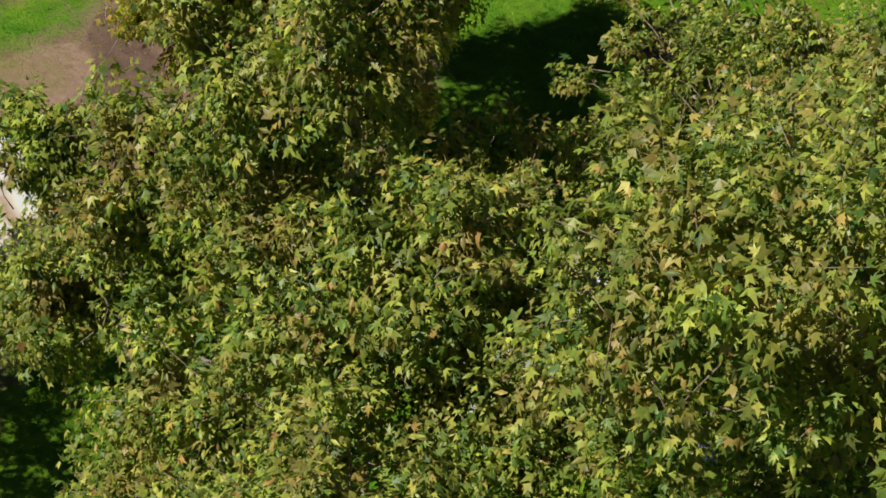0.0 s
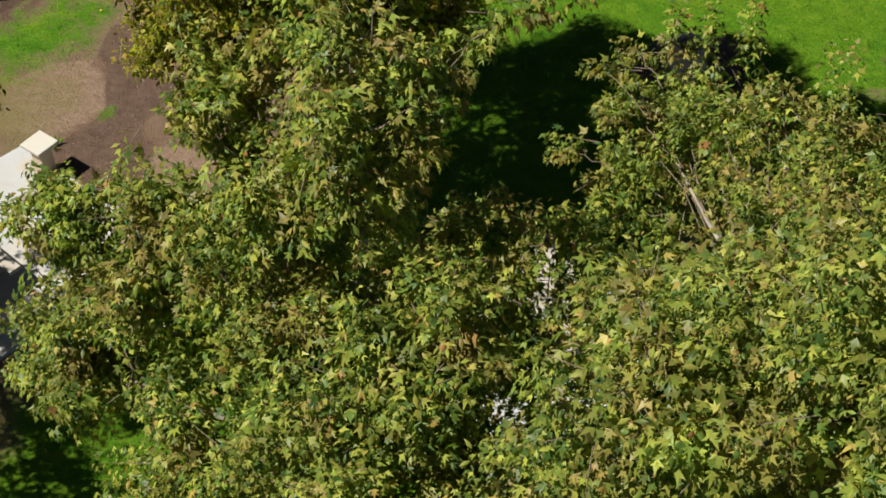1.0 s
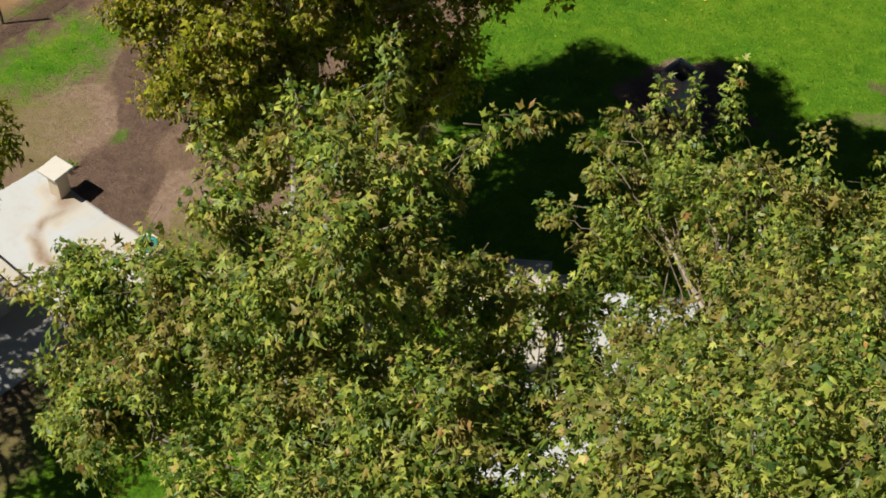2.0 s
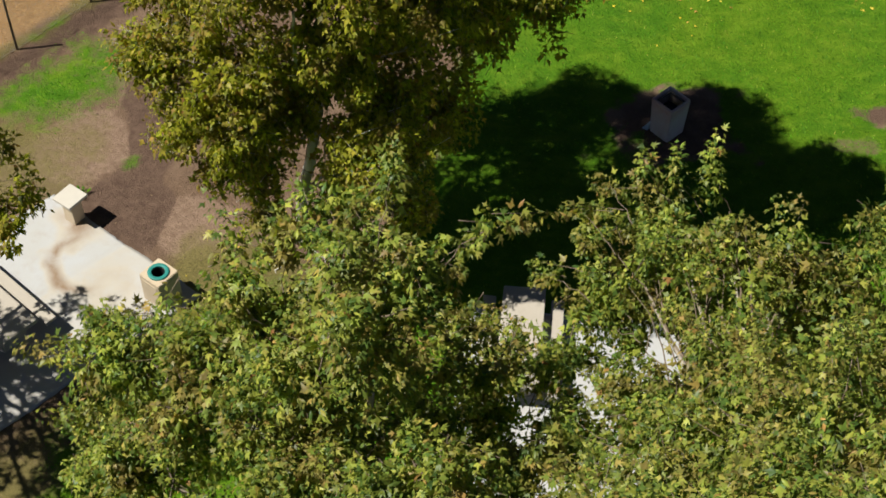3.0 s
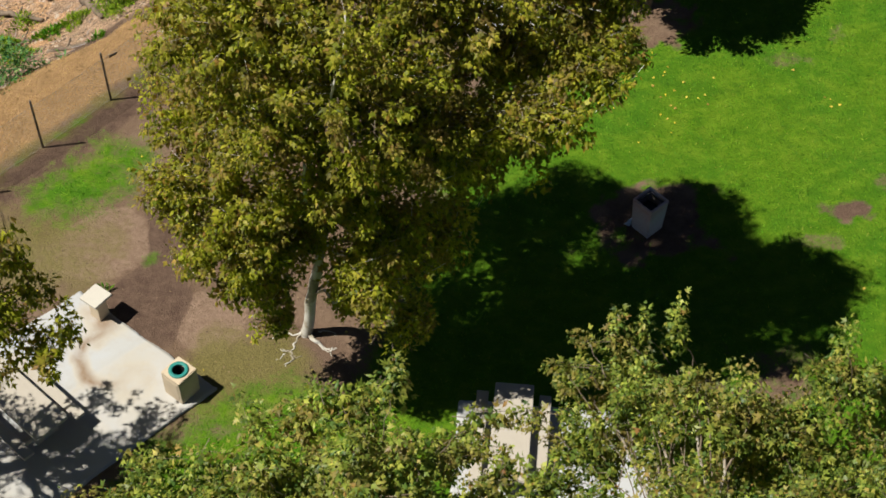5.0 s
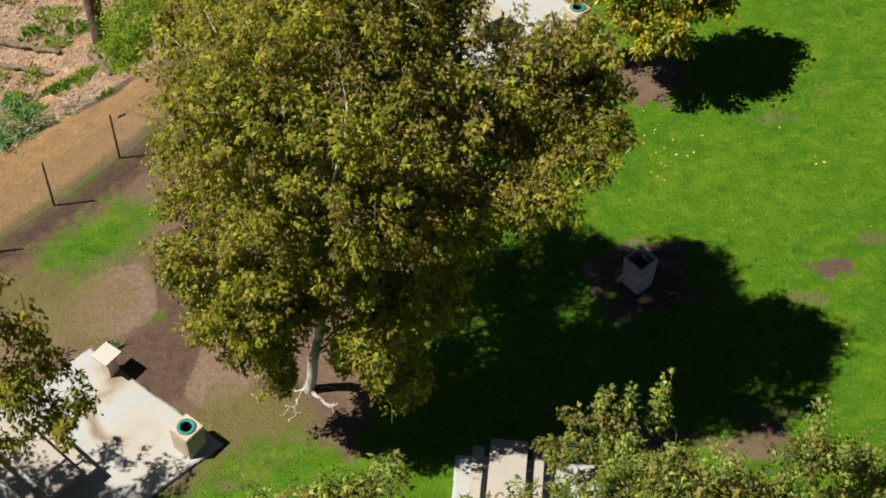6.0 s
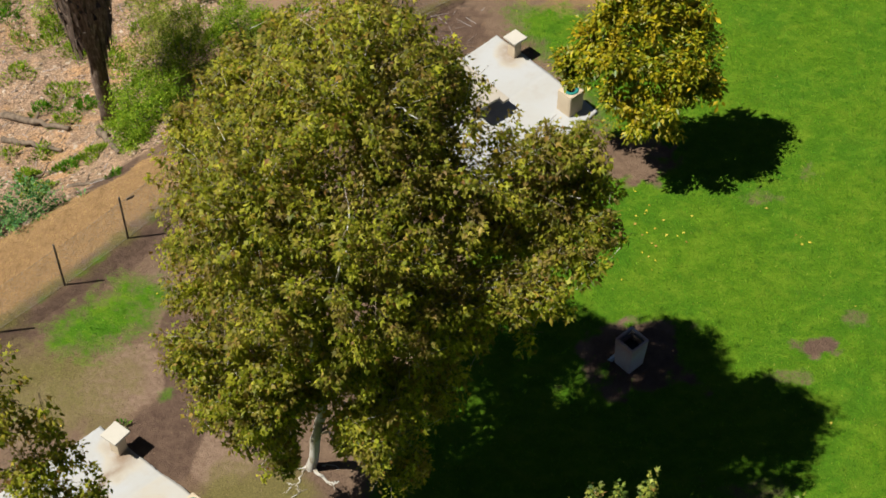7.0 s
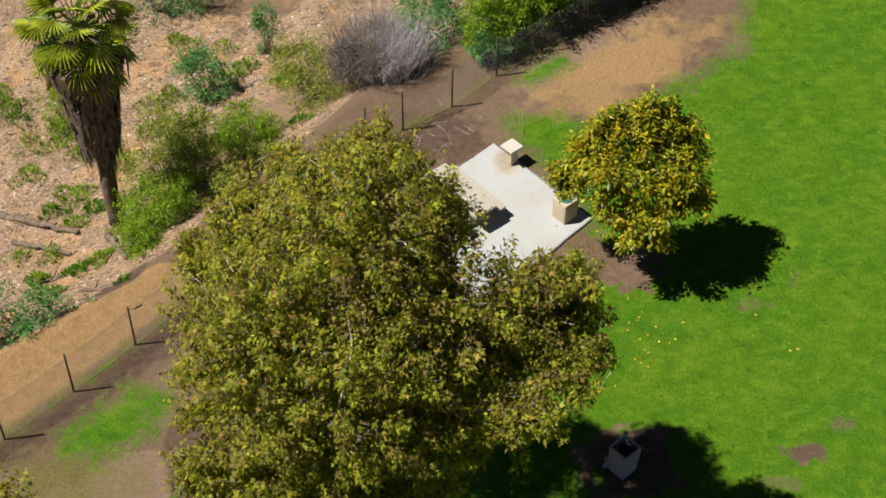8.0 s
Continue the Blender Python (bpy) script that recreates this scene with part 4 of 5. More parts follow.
SYC_A = [(-4.6, 15.5, 11.6, 2.0, 2.0, 2.0), (-6.45, 13.9, 10.5, 1.8, 1.8, 1.9), (-2.7, 15.1, 10.0, 1.9, 1.9, 1.7), (-1.1, 15.0, 9.0, 1.2, 1.3, 1.1),
         (-4.55, 13.2, 9.55, 2.0, 1.7, 1.9), (-7.3, 14.9, 7.4, 1.5, 1.7, 1.8), (-6.85, 13.1, 6.55, 1.4, 1.2, 1.4), (-2.9, 13.4, 8.2, 1.3, 1.2, 1.05),
         (-4.5, 16.8, 10.9, 2.0, 1.3, 2.0), (-1.6, 16.1, 7.7, 1.4, 1.1, 1.2), (-6.8, 16.6, 9.1, 1.6, 1.7, 2.0), (-3.8, 13.05, 5.92, 1.0, 0.9, 1.2),
         (-1.2, 13.7, 8.5, 0.75, 0.75, 0.7), (-0.37, 13.9, 9.25, 0.5, 0.4, 0.4), (-7.85, 13.2, 6.75, 0.8, 0.8, 0.7), (-6.93, 13.3, 5.05, 1.1, 0.9, 1.0), (-6.34, 12.5, 5.65, 0.8, 0.7, 1.0),
         (-3.1, 13.9, 5.05, 0.95, 0.9, 1.0), (-4.12, 12.75, 4.42, 0.8, 0.7, 0.9), (-6.63, 12.9, 4.25, 0.7, 0.55, 0.7), (-3.46, 12.95, 3.2, 0.65, 0.5, 0.65), (-7.55, 12.9, 4.95, 0.6, 0.5, 0.5),
         (-0.3, 15.7, 9.2, 0.9, 0.9, 0.8), (-6.0, 12.95, 6.5, 0.75, 0.8, 0.9), (-6.0, 13.3, 5.1, 0.75, 0.6, 0.9), (-4.25, 12.95, 4.77, 0.75, 0.7, 0.9), (-5.85, 12.9, 9.0, 1.2, 1.0, 1.1), (-7.5, 17.2, 9.6, 1.0, 1.0, 1.0), (-3.5, 15.5, 11.2, 1.1, 1.0, 0.9), (-3.5, 14.3, 10.6, 1.0, 1.0, 0.9), (-4.3, 17.8, 11.5, 0.65, 0.65, 0.7), (-4.55, 12.85, 7.47, 1.2, 0.9, 1.0),
         (-0.95, 13.5, 8.7, 0.8, 0.7, 0.7), (-3.17, 13.15, 8.27, 1.2, 0.9, 1.0),
         (-0.35, 15.6, 10.2, 0.8, 0.9, 0.85), (-0.9, 15.2, 10.6, 0.7, 0.7, 0.7), (-6.0, 18.2, 9.6, 1.0, 0.9, 1.1), (-8.1, 17.0, 8.6, 0.8, 0.9, 0.9),
         (-1.7, 14.3, 7.5, 0.75, 0.7, 0.75), (-2.5, 14.3, 6.5, 0.75, 0.7, 0.8),
         (-4.2, 14.3, 4.3, 0.8, 0.7, 1.0), (-3.6, 14.6, 3.3, 0.8, 0.7, 0.9), (-4.55, 14.2, 3.0, 0.5, 0.5, 0.7), (-4.85, 14.3, 2.1, 0.45, 0.42, 0.6), (-6.3, 13.6, 3.2, 0.45, 0.42, 0.6),
         (-2.9, 17.5, 10.5, 0.8, 0.8, 0.9), (-6.9, 17.5, 10.3, 0.9, 0.8, 0.9), (-5.7, 17.6, 11.0, 0.9, 0.8, 0.9), (-4.2, 18.0, 12.2, 0.2, 0.2, 0.4), (-6.4, 14.3, 4.9, 0.8, 0.6, 0.8), (-6.45, 14.2, 3.4, 0.55, 0.5, 0.75), (-1.6, 13.9, 8.3, 0.6, 0.6, 0.6), (-1.2, 14.4, 7.0, 0.5, 0.5, 0.5), (-5.85, 14.0, 3.6, 0.42, 0.4, 0.7), (-5.15, 14.0, 3.1, 0.3, 0.28, 0.6), (-6.4, 13.6, 2.3, 0.4, 0.4, 0.6), (-4.25, 13.3, 3.4, 0.5, 0.5, 0.8), (-5.45, 13.9, 4.4, 0.4, 0.36, 0.6), (-5.5, 13.6, 5.4, 0.5, 0.45, 0.6), (-5.05, 14.0, 4.2, 0.45, 0.4, 0.7), (-5.2, 14.2, 2.4, 0.28, 0.25, 0.4), (-8.15, 16.8, 9.3, 0.6, 0.6, 0.65), (-4.6, 17.9, 11.9, 0.5, 0.45, 0.5), (-6.1, 17.9, 11.2, 0.6, 0.5, 0.6), (-7.3, 17.6, 10.2, 0.6, 0.55, 0.6), (-5.1, 13.4, 6.2, 0.6, 0.5, 0.7),
         (-3.6, 15.2, 7.2, 1.3, 1.2, 1.2), (-2.6, 15.6, 6.2, 0.9, 0.9, 0.9),
         (-0.7, 16.6, 9.2, 0.6, 0.5, 0.6), (-0.25, 16.1, 9.6, 0.55, 0.55, 0.55), (0.15, 15.4, 9.6, 0.42, 0.45, 0.42), (0.05, 14.5, 9.4, 0.5, 0.45, 0.45), (0.3, 14.9, 9.0, 0.42, 0.42, 0.42), (-0.1, 14.0, 9.2, 0.4, 0.4, 0.4), (-5.3, 15.7, 7.6, 1.0, 0.9, 0.9), (-3.8, 15.2, 5.4, 0.8, 0.7, 0.8), (-6.2, 14.7, 9.0, 0.9, 0.8, 0.9)]
# pale leaders that rise to the sunny face; few leaves close to their wood, before the trunk and in a gap of the crown
LEADERS = []
for pts, r in (([(-5.22, 14.35, 5.6), (-5.05, 13.55, 7.4), (-4.72, 12.85, 8.8), (-4.7, 12.65, 9.7), (-4.46, 12.75, 10.6), (-4.46, 13.2, 11.1)], 0.036),
               ([(-4.9, 15.0, 8.6), (-4.5, 14.8, 10.2), (-4.2, 15.0, 11.5), (-3.75, 14.85, 12.1), (-3.3, 14.5, 12.1)], 0.032),
               ([(-5.35, 14.2, 4.6), (-5.4, 13.2, 6.3), (-5.3, 12.6, 7.6), (-5.18, 12.2, 8.5)], 0.055),
               ([(-5.1, 14.5, 6.6), (-5.9, 13.6, 8.4), (-6.25, 13.2, 9.7)], 0.05),
               ([(-5.4, 14.6, 3.6), (-5.86, 14.88, 4.68), (-5.62, 14.95, 5.1), (-5.5, 15.1, 6.0)], 0.05),
               ([(-5.5, 14.62, 3.2), (-6.0, 14.6, 3.9), (-6.42, 14.6, 4.0)], 0.036)):
    line = []
    for p, q in zip(pts, pts[1:]):
        line += bent(p, q, np.random.default_rng(33), 0.0, 0.16, 5)[:-1]
    LEADERS.append((line + [pts[-1]], r))
BARE = [(*q, r * 2.0 + 0.10 * math.sin(0.9 * i)) for line, r in LEADERS[:2] for i, q in enumerate(line) if i > 10] + [
    (-5.55, 14.3, 2.7, 0.22), (-5.45, 14.2, 3.5, 0.2), (-5.74, 14.75, 4.9, 0.25), (-5.7, 14.4, 5.2, 0.25), (-6.3, 14.4, 4.1, 0.2),
    (-2.3, 14.0, 11.4, 0.3), (-2.3, 14.7, 10.8, 0.3), (-2.3, 15.4, 10.1, 0.3), (-2.4, 16.1, 9.5, 0.3), (-2.4, 16.8, 8.8, 0.3)]
syc = broadleaf_tree("sycamore_tree", [(-6.0, 14.85, 0), (-5.76, 14.72, 1.6), (-5.42, 14.6, 3.4), (-5.25, 14.45, 4.7), (-5.1, 14.5, 6.6), (-4.9, 15.0, 8.6), (-4.8, 15.4, 10.4)],
                     SYC_A, 0.135, "tall white-barked sycamore with olive and browning leaves", SYCAMORE_LEAF, 8.6, 24, 0.132, 0.75, FAR_LEAVES, 5, droop=0.9, loose=0.8, twigs=0.9, branches=7, bare=BARE)
for line, r in LEADERS:
    leader = Shape().tube(line, [r * (1 - 0.6 * i / (len(line) - 1)) for i in range(len(line))], 8)
    part("limb", leader.mesh("limb", WHITE_BARK, True), syc)
# bare surface roots round its foot
gen = np.random.default_rng(31)
FOOT = (-6.0, 14.85)
ROOTS = [([(-5.84, 14.66), (-5.6, 14.47), (-5.4, 14.42), (-5.28, 14.45)], 0.085), ([(-5.62, 14.48), (-5.45, 14.35), (-5.36, 14.22)], 0.035),
         ([(-6.2, 14.68), (-6.25, 14.36), (-6.22, 14.1), (-6.34, 13.87)], 0.045), ([(-6.24, 14.3), (-6.42, 14.28), (-6.55, 14.36)], 0.03), ([(-6.22, 14.12), (-6.05, 14.2), (-5.95, 14.18)], 0.026),
         ([(-6.25, 14.8), (-6.45, 14.72), (-6.8, 14.62)], 0.035), ([(-6.42, 14.3), (-6.5, 14.12), (-6.66, 14.0)], 0.022), ([(-5.75, 14.85), (-5.5, 14.88), (-5.3, 14.8)], 0.03)]
for path, r in ROOTS:
    pts = [(*FOOT, 0.12)] if r > 0.034 else []
    for (ax, ay), (bx, by) in zip(path, path[1:]):
        for i in range(4):
            t = i / 4
            pts.append((ax + (bx - ax) * t + gen.normal(0, 0.035), ay + (by - ay) * t + gen.normal(0, 0.035), gen.normal(0.0, 0.014)))
    pts.append((*path[-1], -0.02))
    root = Shape().tube(pts, [0.6 * r * (1 - 0.7 * i / (len(pts) - 1)) * gen.uniform(0.7, 1.25) for i in range(len(pts))], 6)
    part("root", root.mesh("root", WHITE_BARK, True), syc, "pale surface root in bare earth")

SYC_B = [(-3.2, 4.0, 11.6, 0.95, 0.95, 1.4), (-4.1, 4.2, 10.7, 0.95, 0.9, 1.2), (-5.4, 4.5, 9.2, 0.95, 0.95, 1.05), (-6.2, 4.4, 8.0, 0.9, 0.9, 0.95),
         (-6.9, 5.6, 6.7, 0.9, 0.9, 0.9), (-5.3, 5.7, 7.4, 1.15, 1.0, 1.1), (-4.0, 5.6, 8.6, 1.15, 1.1, 1.4), (-4.2, 2.9, 8.4, 1.4, 1.3, 1.3),
         (-3.1, 2.4, 9.6, 1.2, 1.2, 1.2), (-2.4, 2.6, 10.5, 0.85, 0.9, 0.9), (-3.2, 0.8, 9.0, 1.5, 1.4, 1.5), (-4.9, 2.4, 7.4, 1.05, 1.2, 1.3),
         (-3.2, 6.7, 6.8, 0.8, 0.7, 0.8), (-2.6, 5.0, 8.0, 0.7, 0.7, 0.8), (-2.5, 4.4, 12.2, 0.36, 0.24, 0.26), (-2.15, 4.5, 12.35, 0.3, 0.2, 0.2), (-1.78, 4.6, 12.6, 0.28, 0.18, 0.18), (-2.97, 4.75, 13.0, 0.3, 0.3, 0.6),
         (-3.65, 4.85, 12.5, 0.45, 0.38, 0.6), (-4.7, 4.4, 11.6, 0.4, 0.35, 0.4), (-3.9, -0.6, 7.6, 1.3, 1.4, 1.3),
         (-2.05, 4.95, 9.75, 0.5, 0.34, 0.34), (-1.35, 4.95, 9.75, 0.5, 0.32, 0.32), (-2.0, 6.2, 7.6, 0.6, 0.5, 0.5), (-1.5, 5.1, 7.1, 0.55, 0.5, 0.5), (-2.0, 5.6, 6.6, 0.6, 0.5, 0.5), (-4.2, 5.2, 11.5, 0.4, 0.3, 0.55), (-1.6, 3.0, 8.3, 0.95, 0.95, 0.9), (-3.5, 6.6, 9.6, 0.3, 0.25, 0.45),
         (-6.7, 6.4, 8.35, 0.48, 0.25, 0.25), (-6.0, 6.45, 8.35, 0.45, 0.25, 0.25), (-5.2, 6.4, 8.3, 0.5, 0.3, 0.35), (-6.5, 5.9, 7.6, 0.7, 0.5, 0.5),
         (-6.5, 5.0, 9.45, 0.5, 0.45, 0.45), (-6.0, 4.9, 9.6, 0.55, 0.5, 0.5), (-5.45, 4.9, 9.8, 0.5, 0.5, 0.5), (-7.1, 5.2, 9.2, 0.5, 0.2, 0.2), (-4.75, 4.9, 11.7, 0.22, 0.22, 0.5),
         (-4.2, 3.7, 9.6, 0.8, 0.8, 0.85), (-3.3, 3.4, 9.8, 0.8, 0.8, 0.8), (-3.8, 3.2, 9.0, 0.9, 0.8, 0.8),
         (-2.0, 7.8, 6.6, 0.55, 0.38, 0.36), (-1.6, 7.4, 6.6, 0.42, 0.35, 0.35), (-0.95, 7.2, 6.9, 0.42, 0.36, 0.36), (-1.15, 5.0, 9.5, 0.35, 0.3, 0.3), (-1.3, 3.9, 9.7, 0.45, 0.4, 0.35), (-2.28, 1.48, 9.20, 0.6, 0.5, 0.5), (-2.27, 2.20, 9.00, 0.5, 0.45, 0.45), (-1.5, 3.6, 9.4, 0.5, 0.42, 0.4), (-1.55, 7.0, 6.2, 0.45, 0.4, 0.4), (-2.45, 7.75, 6.5, 0.55, 0.4, 0.42), (-1.9, 6.2, 6.4, 0.5, 0.5, 0.5), (-0.65, 6.1, 6.1, 0.45, 0.42, 0.4), (-2.1, 6.3, 6.7, 0.5, 0.45, 0.45)]
broadleaf_tree("sycamore_tree", [(-3.7, 3.4, 0), (-3.6, 3.5, 2), (-3.4, 3.6, 4.2), (-3.5, 3.7, 6.4), (-3.4, 4.0, 8.4), (-3.2, 4.2, 10.2)],
               SYC_B, 0.22, "broad green sycamore with yellowing star-shaped leaves", GREEN_SYCAMORE_LEAF, 9.4, 34, 0.104, 0.8, NEAR_LEAVES, 6, droop=1.0, loose=0.6, twig_bark=TWIG_BARK, twigs=0.3)
SYC_C = [(0.5, 0.5, 12.7, 1.6, 1.5, 1.5), (-0.8, 0.8, 12.1, 1.1, 1.4, 1.4), (1.6, 3.3, 10.8, 1.6, 1.6, 1.5), (2.7, 1.6, 11.6, 1.8, 1.8, 1.7),
         (0.1, 3.0, 10.0, 1.2, 1.3, 1.2), (0.6, 7.4, 8.0, 0.7, 0.6, 0.8), (1.5, 6.5, 8.1, 0.8, 0.85, 0.85), (3.0, 6.5, 7.7, 1.2, 1.1, 1.1),
         (0.9, 5.1, 9.2, 1.2, 1.2, 1.1), (3.9, 7.2, 7.6, 1.1, 1.0, 1.0), (4.2, 4.6, 9.4, 1.6, 1.6, 1.5), (2.4, 7.8, 6.7, 1.1, 0.9, 0.9),
         (0.3, 6.0, 7.4, 0.75, 0.75, 0.75), (4.8, 8.3, 7.4, 1.1, 1.0, 0.95), (0.0, 8.5, 9.15, 0.22, 0.22, 0.65), (0.4, 8.55, 9.15, 0.22, 0.22, 0.7), (0.9, 8.65, 9.15, 0.24, 0.22, 0.7),
         (0.45, 8.1, 8.5, 0.6, 0.5, 0.6), (0.0, 8.0, 8.35, 0.55, 0.38, 0.42), (-0.5, 8.0, 8.45, 0.42, 0.3, 0.3), (0.95, 8.0, 8.2, 0.55, 0.42, 0.45), (-0.45, 8.4, 9.1, 0.26, 0.14, 0.16), (-0.85, 7.6, 9.4, 0.3, 0.14, 0.16), (-1.2, 7.25, 8.5, 0.26, 0.14, 0.16), (-0.2, 7.6, 8.4, 0.45, 0.3, 0.35), (-0.35, 7.0, 7.8, 0.55, 0.42, 0.45), (-0.1, 6.5, 7.0, 0.5, 0.4, 0.4), 
         (1.7, 7.4, 9.5, 0.36, 0.32, 0.75), (1.2, 8.0, 8.8, 0.35, 0.3, 0.5), (2.4, 7.3, 8.3, 0.55, 0.45, 0.5), (2.9, 7.3, 8.0, 0.62, 0.5, 0.5), (3.4, 8.3, 9.3, 0.35, 0.3, 0.65), (3.6, 8.0, 8.7, 0.5, 0.4, 0.5), (3.1, 7.9, 9.0, 0.4, 0.32, 0.55), (4.1, 8.4, 8.6, 0.36, 0.3, 0.5),
         (-0.6, 5.8, 7.2, 0.45, 0.4, 0.4), (-0.95, 4.3, 9.6, 0.42, 0.38, 0.38), (-0.75, 3.7, 9.6, 0.5, 0.42, 0.4), (0.10, 7.35, 7.20, 0.36, 0.32, 0.32), (-0.65, 6.99, 7.00, 0.3, 0.28, 0.28), (-0.07, 6.65, 7.20, 0.4, 0.35, 0.35), (-1.4, 1.8, 9.4, 0.95, 1.0, 1.0), (-0.2, 3.0, 8.5, 1.05, 1.05, 1.0), (0.9, 1.6, 9.6, 1.4, 1.3, 1.2),
         (-0.3, 0.0, 9.6, 1.5, 1.5, 1.4), (-1.3, -0.8, 8.6, 1.5, 1.5, 1.4),
         (-0.45, 7.4, 7.9, 0.6, 0.5, 0.55), (0.1, 7.3, 8.3, 0.65, 0.5, 0.6), (0.6, 7.2, 8.8, 0.7, 0.6, 0.8), (1.15, 7.3, 8.9, 0.65, 0.6, 0.7), (1.6, 7.2, 8.8, 0.65, 0.6, 0.6),
         (2.15, 7.6, 8.5, 0.6, 0.5, 0.6), (2.8, 7.5, 8.7, 0.6, 0.5, 0.6)]
broadleaf_tree("sycamore_tree", [(2.0, 3.8, 0), (1.9, 3.7, 2), (1.8, 3.5, 4.2), (1.6, 3.2, 6.4), (1.4, 2.8, 8.4), (1.0, 1.8, 10.4)],
               SYC_C, 0.22, "tall green sycamore with browning leaf clusters and bare twigs", GREEN_SYCAMORE_LEAF, 8.8, 34, 0.1, 0.8, NEAR_LEAVES, 8, droop=1.0, loose=0.6, twig_bark=TWIG_BARK, twigs=0.3)
# several lobes left of the view are added only to shade slab and lawn
SYC_D = [(-12.4, 9.0, 8.2, 1.7, 1.4, 1.5), (-10.2, 9.8, 7.0, 0.9, 0.6, 0.8), (-10.5, 9.8, 9.8, 1.0, 0.8, 0.8), (-9.45, 9.9, 7.7, 0.55, 0.4, 0.42),
         (-9.95, 9.9, 6.3, 0.5, 0.4, 0.4), (-13.8, 10.2, 6.6, 1.5, 1.2, 1.2), (-14.8, 9.0, 9.0, 2.0, 1.9, 1.8), (-8.95, 9.6, 7.2, 0.2, 0.2, 0.45), (-9.9, 10.0, 8.2, 0.6, 0.42, 0.5), (-9.6, 9.9, 8.9, 0.2, 0.22, 0.5), (-10.2, 9.9, 7.3, 0.6, 0.5, 0.6),
         (-11.2, 8.8, 6.6, 1.0, 0.9, 0.8), (-15.6, 10.6, 6.4, 1.4, 1.2, 1.0), (-13.0, 6.3, 7.6, 1.6, 1.4, 1.3), (-11.8, 5.8, 6.6, 1.2, 1.1, 1.0), (-13.6, 4.6, 7.0, 1.3, 1.2, 1.1), (-10.7, 10.0, 8.6, 0.7, 0.5, 0.8), (-9.7, 9.8, 5.9, 0.45, 0.2, 0.2), (-9.1, 9.75, 6.6, 0.3, 0.28, 0.45), (-9.5, 9.6, 6.1, 0.36, 0.3, 0.4), (-9.3, 9.15, 6.6, 0.3, 0.28, 0.42), (-10.3, 9.3, 6.2, 0.5, 0.4, 0.45),
         (-13.4, 12.0, 5.4, 0.7, 0.5, 0.35), (-12.7, 11.6, 6.1, 0.55, 0.45, 0.35), (-12.3, 11.2, 5.2, 0.45, 0.4, 0.35), (-14.3, 11.0, 5.7, 0.6, 0.5, 0.4), (-14.0, 10.2, 5.0, 0.6, 0.5, 0.4), (-13.7, 8.2, 6.4, 1.4, 1.0, 0.8), (-12.8, 7.3, 6.2, 1.1, 0.9, 0.8)]
broadleaf_tree("sycamore_tree", [(-14.2, 10.4, 0), (-14.1, 10.4, 2), (-13.9, 10.5, 4), (-13.7, 10.4, 6), (-13.4, 10.2, 7.6)],
               SYC_D, 0.2, "sycamore with low hanging branches over a slab", SYCAMORE_LEAF, 4.4, 20, 0.135, 0.75, FAR_LEAVES, 9, TWIG_BARK, 3, droop=0.9, loose=0.9)
YELLOW = [(1.75, 25.95, 4.1, 1.4, 1.3, 1.2), (0.6, 26.05, 3.8, 1.0, 0.9, 0.9), (3.0, 25.95, 3.7, 1.1, 1.1, 1.2), (2.0, 24.95, 2.72, 1.4, 0.9, 1.0), (2.35, 26.45, 5.0, 0.85, 0.8, 0.8), (1.15, 26.25, 4.8, 0.7, 0.6, 0.65),
          (2.0, 26.0, 5.3, 0.5, 0.5, 0.6), (3.1, 26.45, 4.7, 0.55, 0.5, 0.65), (1.2, 25.25, 4.2, 0.6, 0.6, 0.7), (2.9, 25.15, 3.8, 0.7, 0.6, 0.9), (0.15, 26.05, 3.02, 0.6, 0.55, 0.55), (3.6, 25.6, 3.12, 0.6, 0.6, 0.7),
          (2.1, 26.3, 5.8, 0.2, 0.2, 0.45), (2.7, 26.5, 5.5, 0.2, 0.2, 0.42), (1.3, 26.3, 5.4, 0.2, 0.2, 0.4), (0.5, 26.1, 4.7, 0.2, 0.2, 0.4), (3.5, 26.2, 4.9, 0.2, 0.2, 0.4), (-0.2, 26.0, 3.5, 0.42, 0.2, 0.2),
          (2.15, 26.2, 5.55, 0.45, 0.45, 0.5), (2.75, 26.3, 5.1, 0.5, 0.45, 0.5), (1.0, 26.3, 5.0, 0.4, 0.4, 0.5)]
broadleaf_tree("young_tree", [(1.95, 26.2, 0), (1.95, 26.2, 0.8), (1.9, 26.2, 1.8), (1.9, 26.2, 3.0)],
               YELLOW, 0.1, "small round tree with glossy yellow-green leaves", YELLOW_LEAF, 8.5, 26, 0.17, 0.7, [oval_leaf(0.22), oval_leaf(0.27)], 10, TWIG_BARK, 4, 0.5, 0.3, (), "rounded crown of small leaves", loose=0.5)


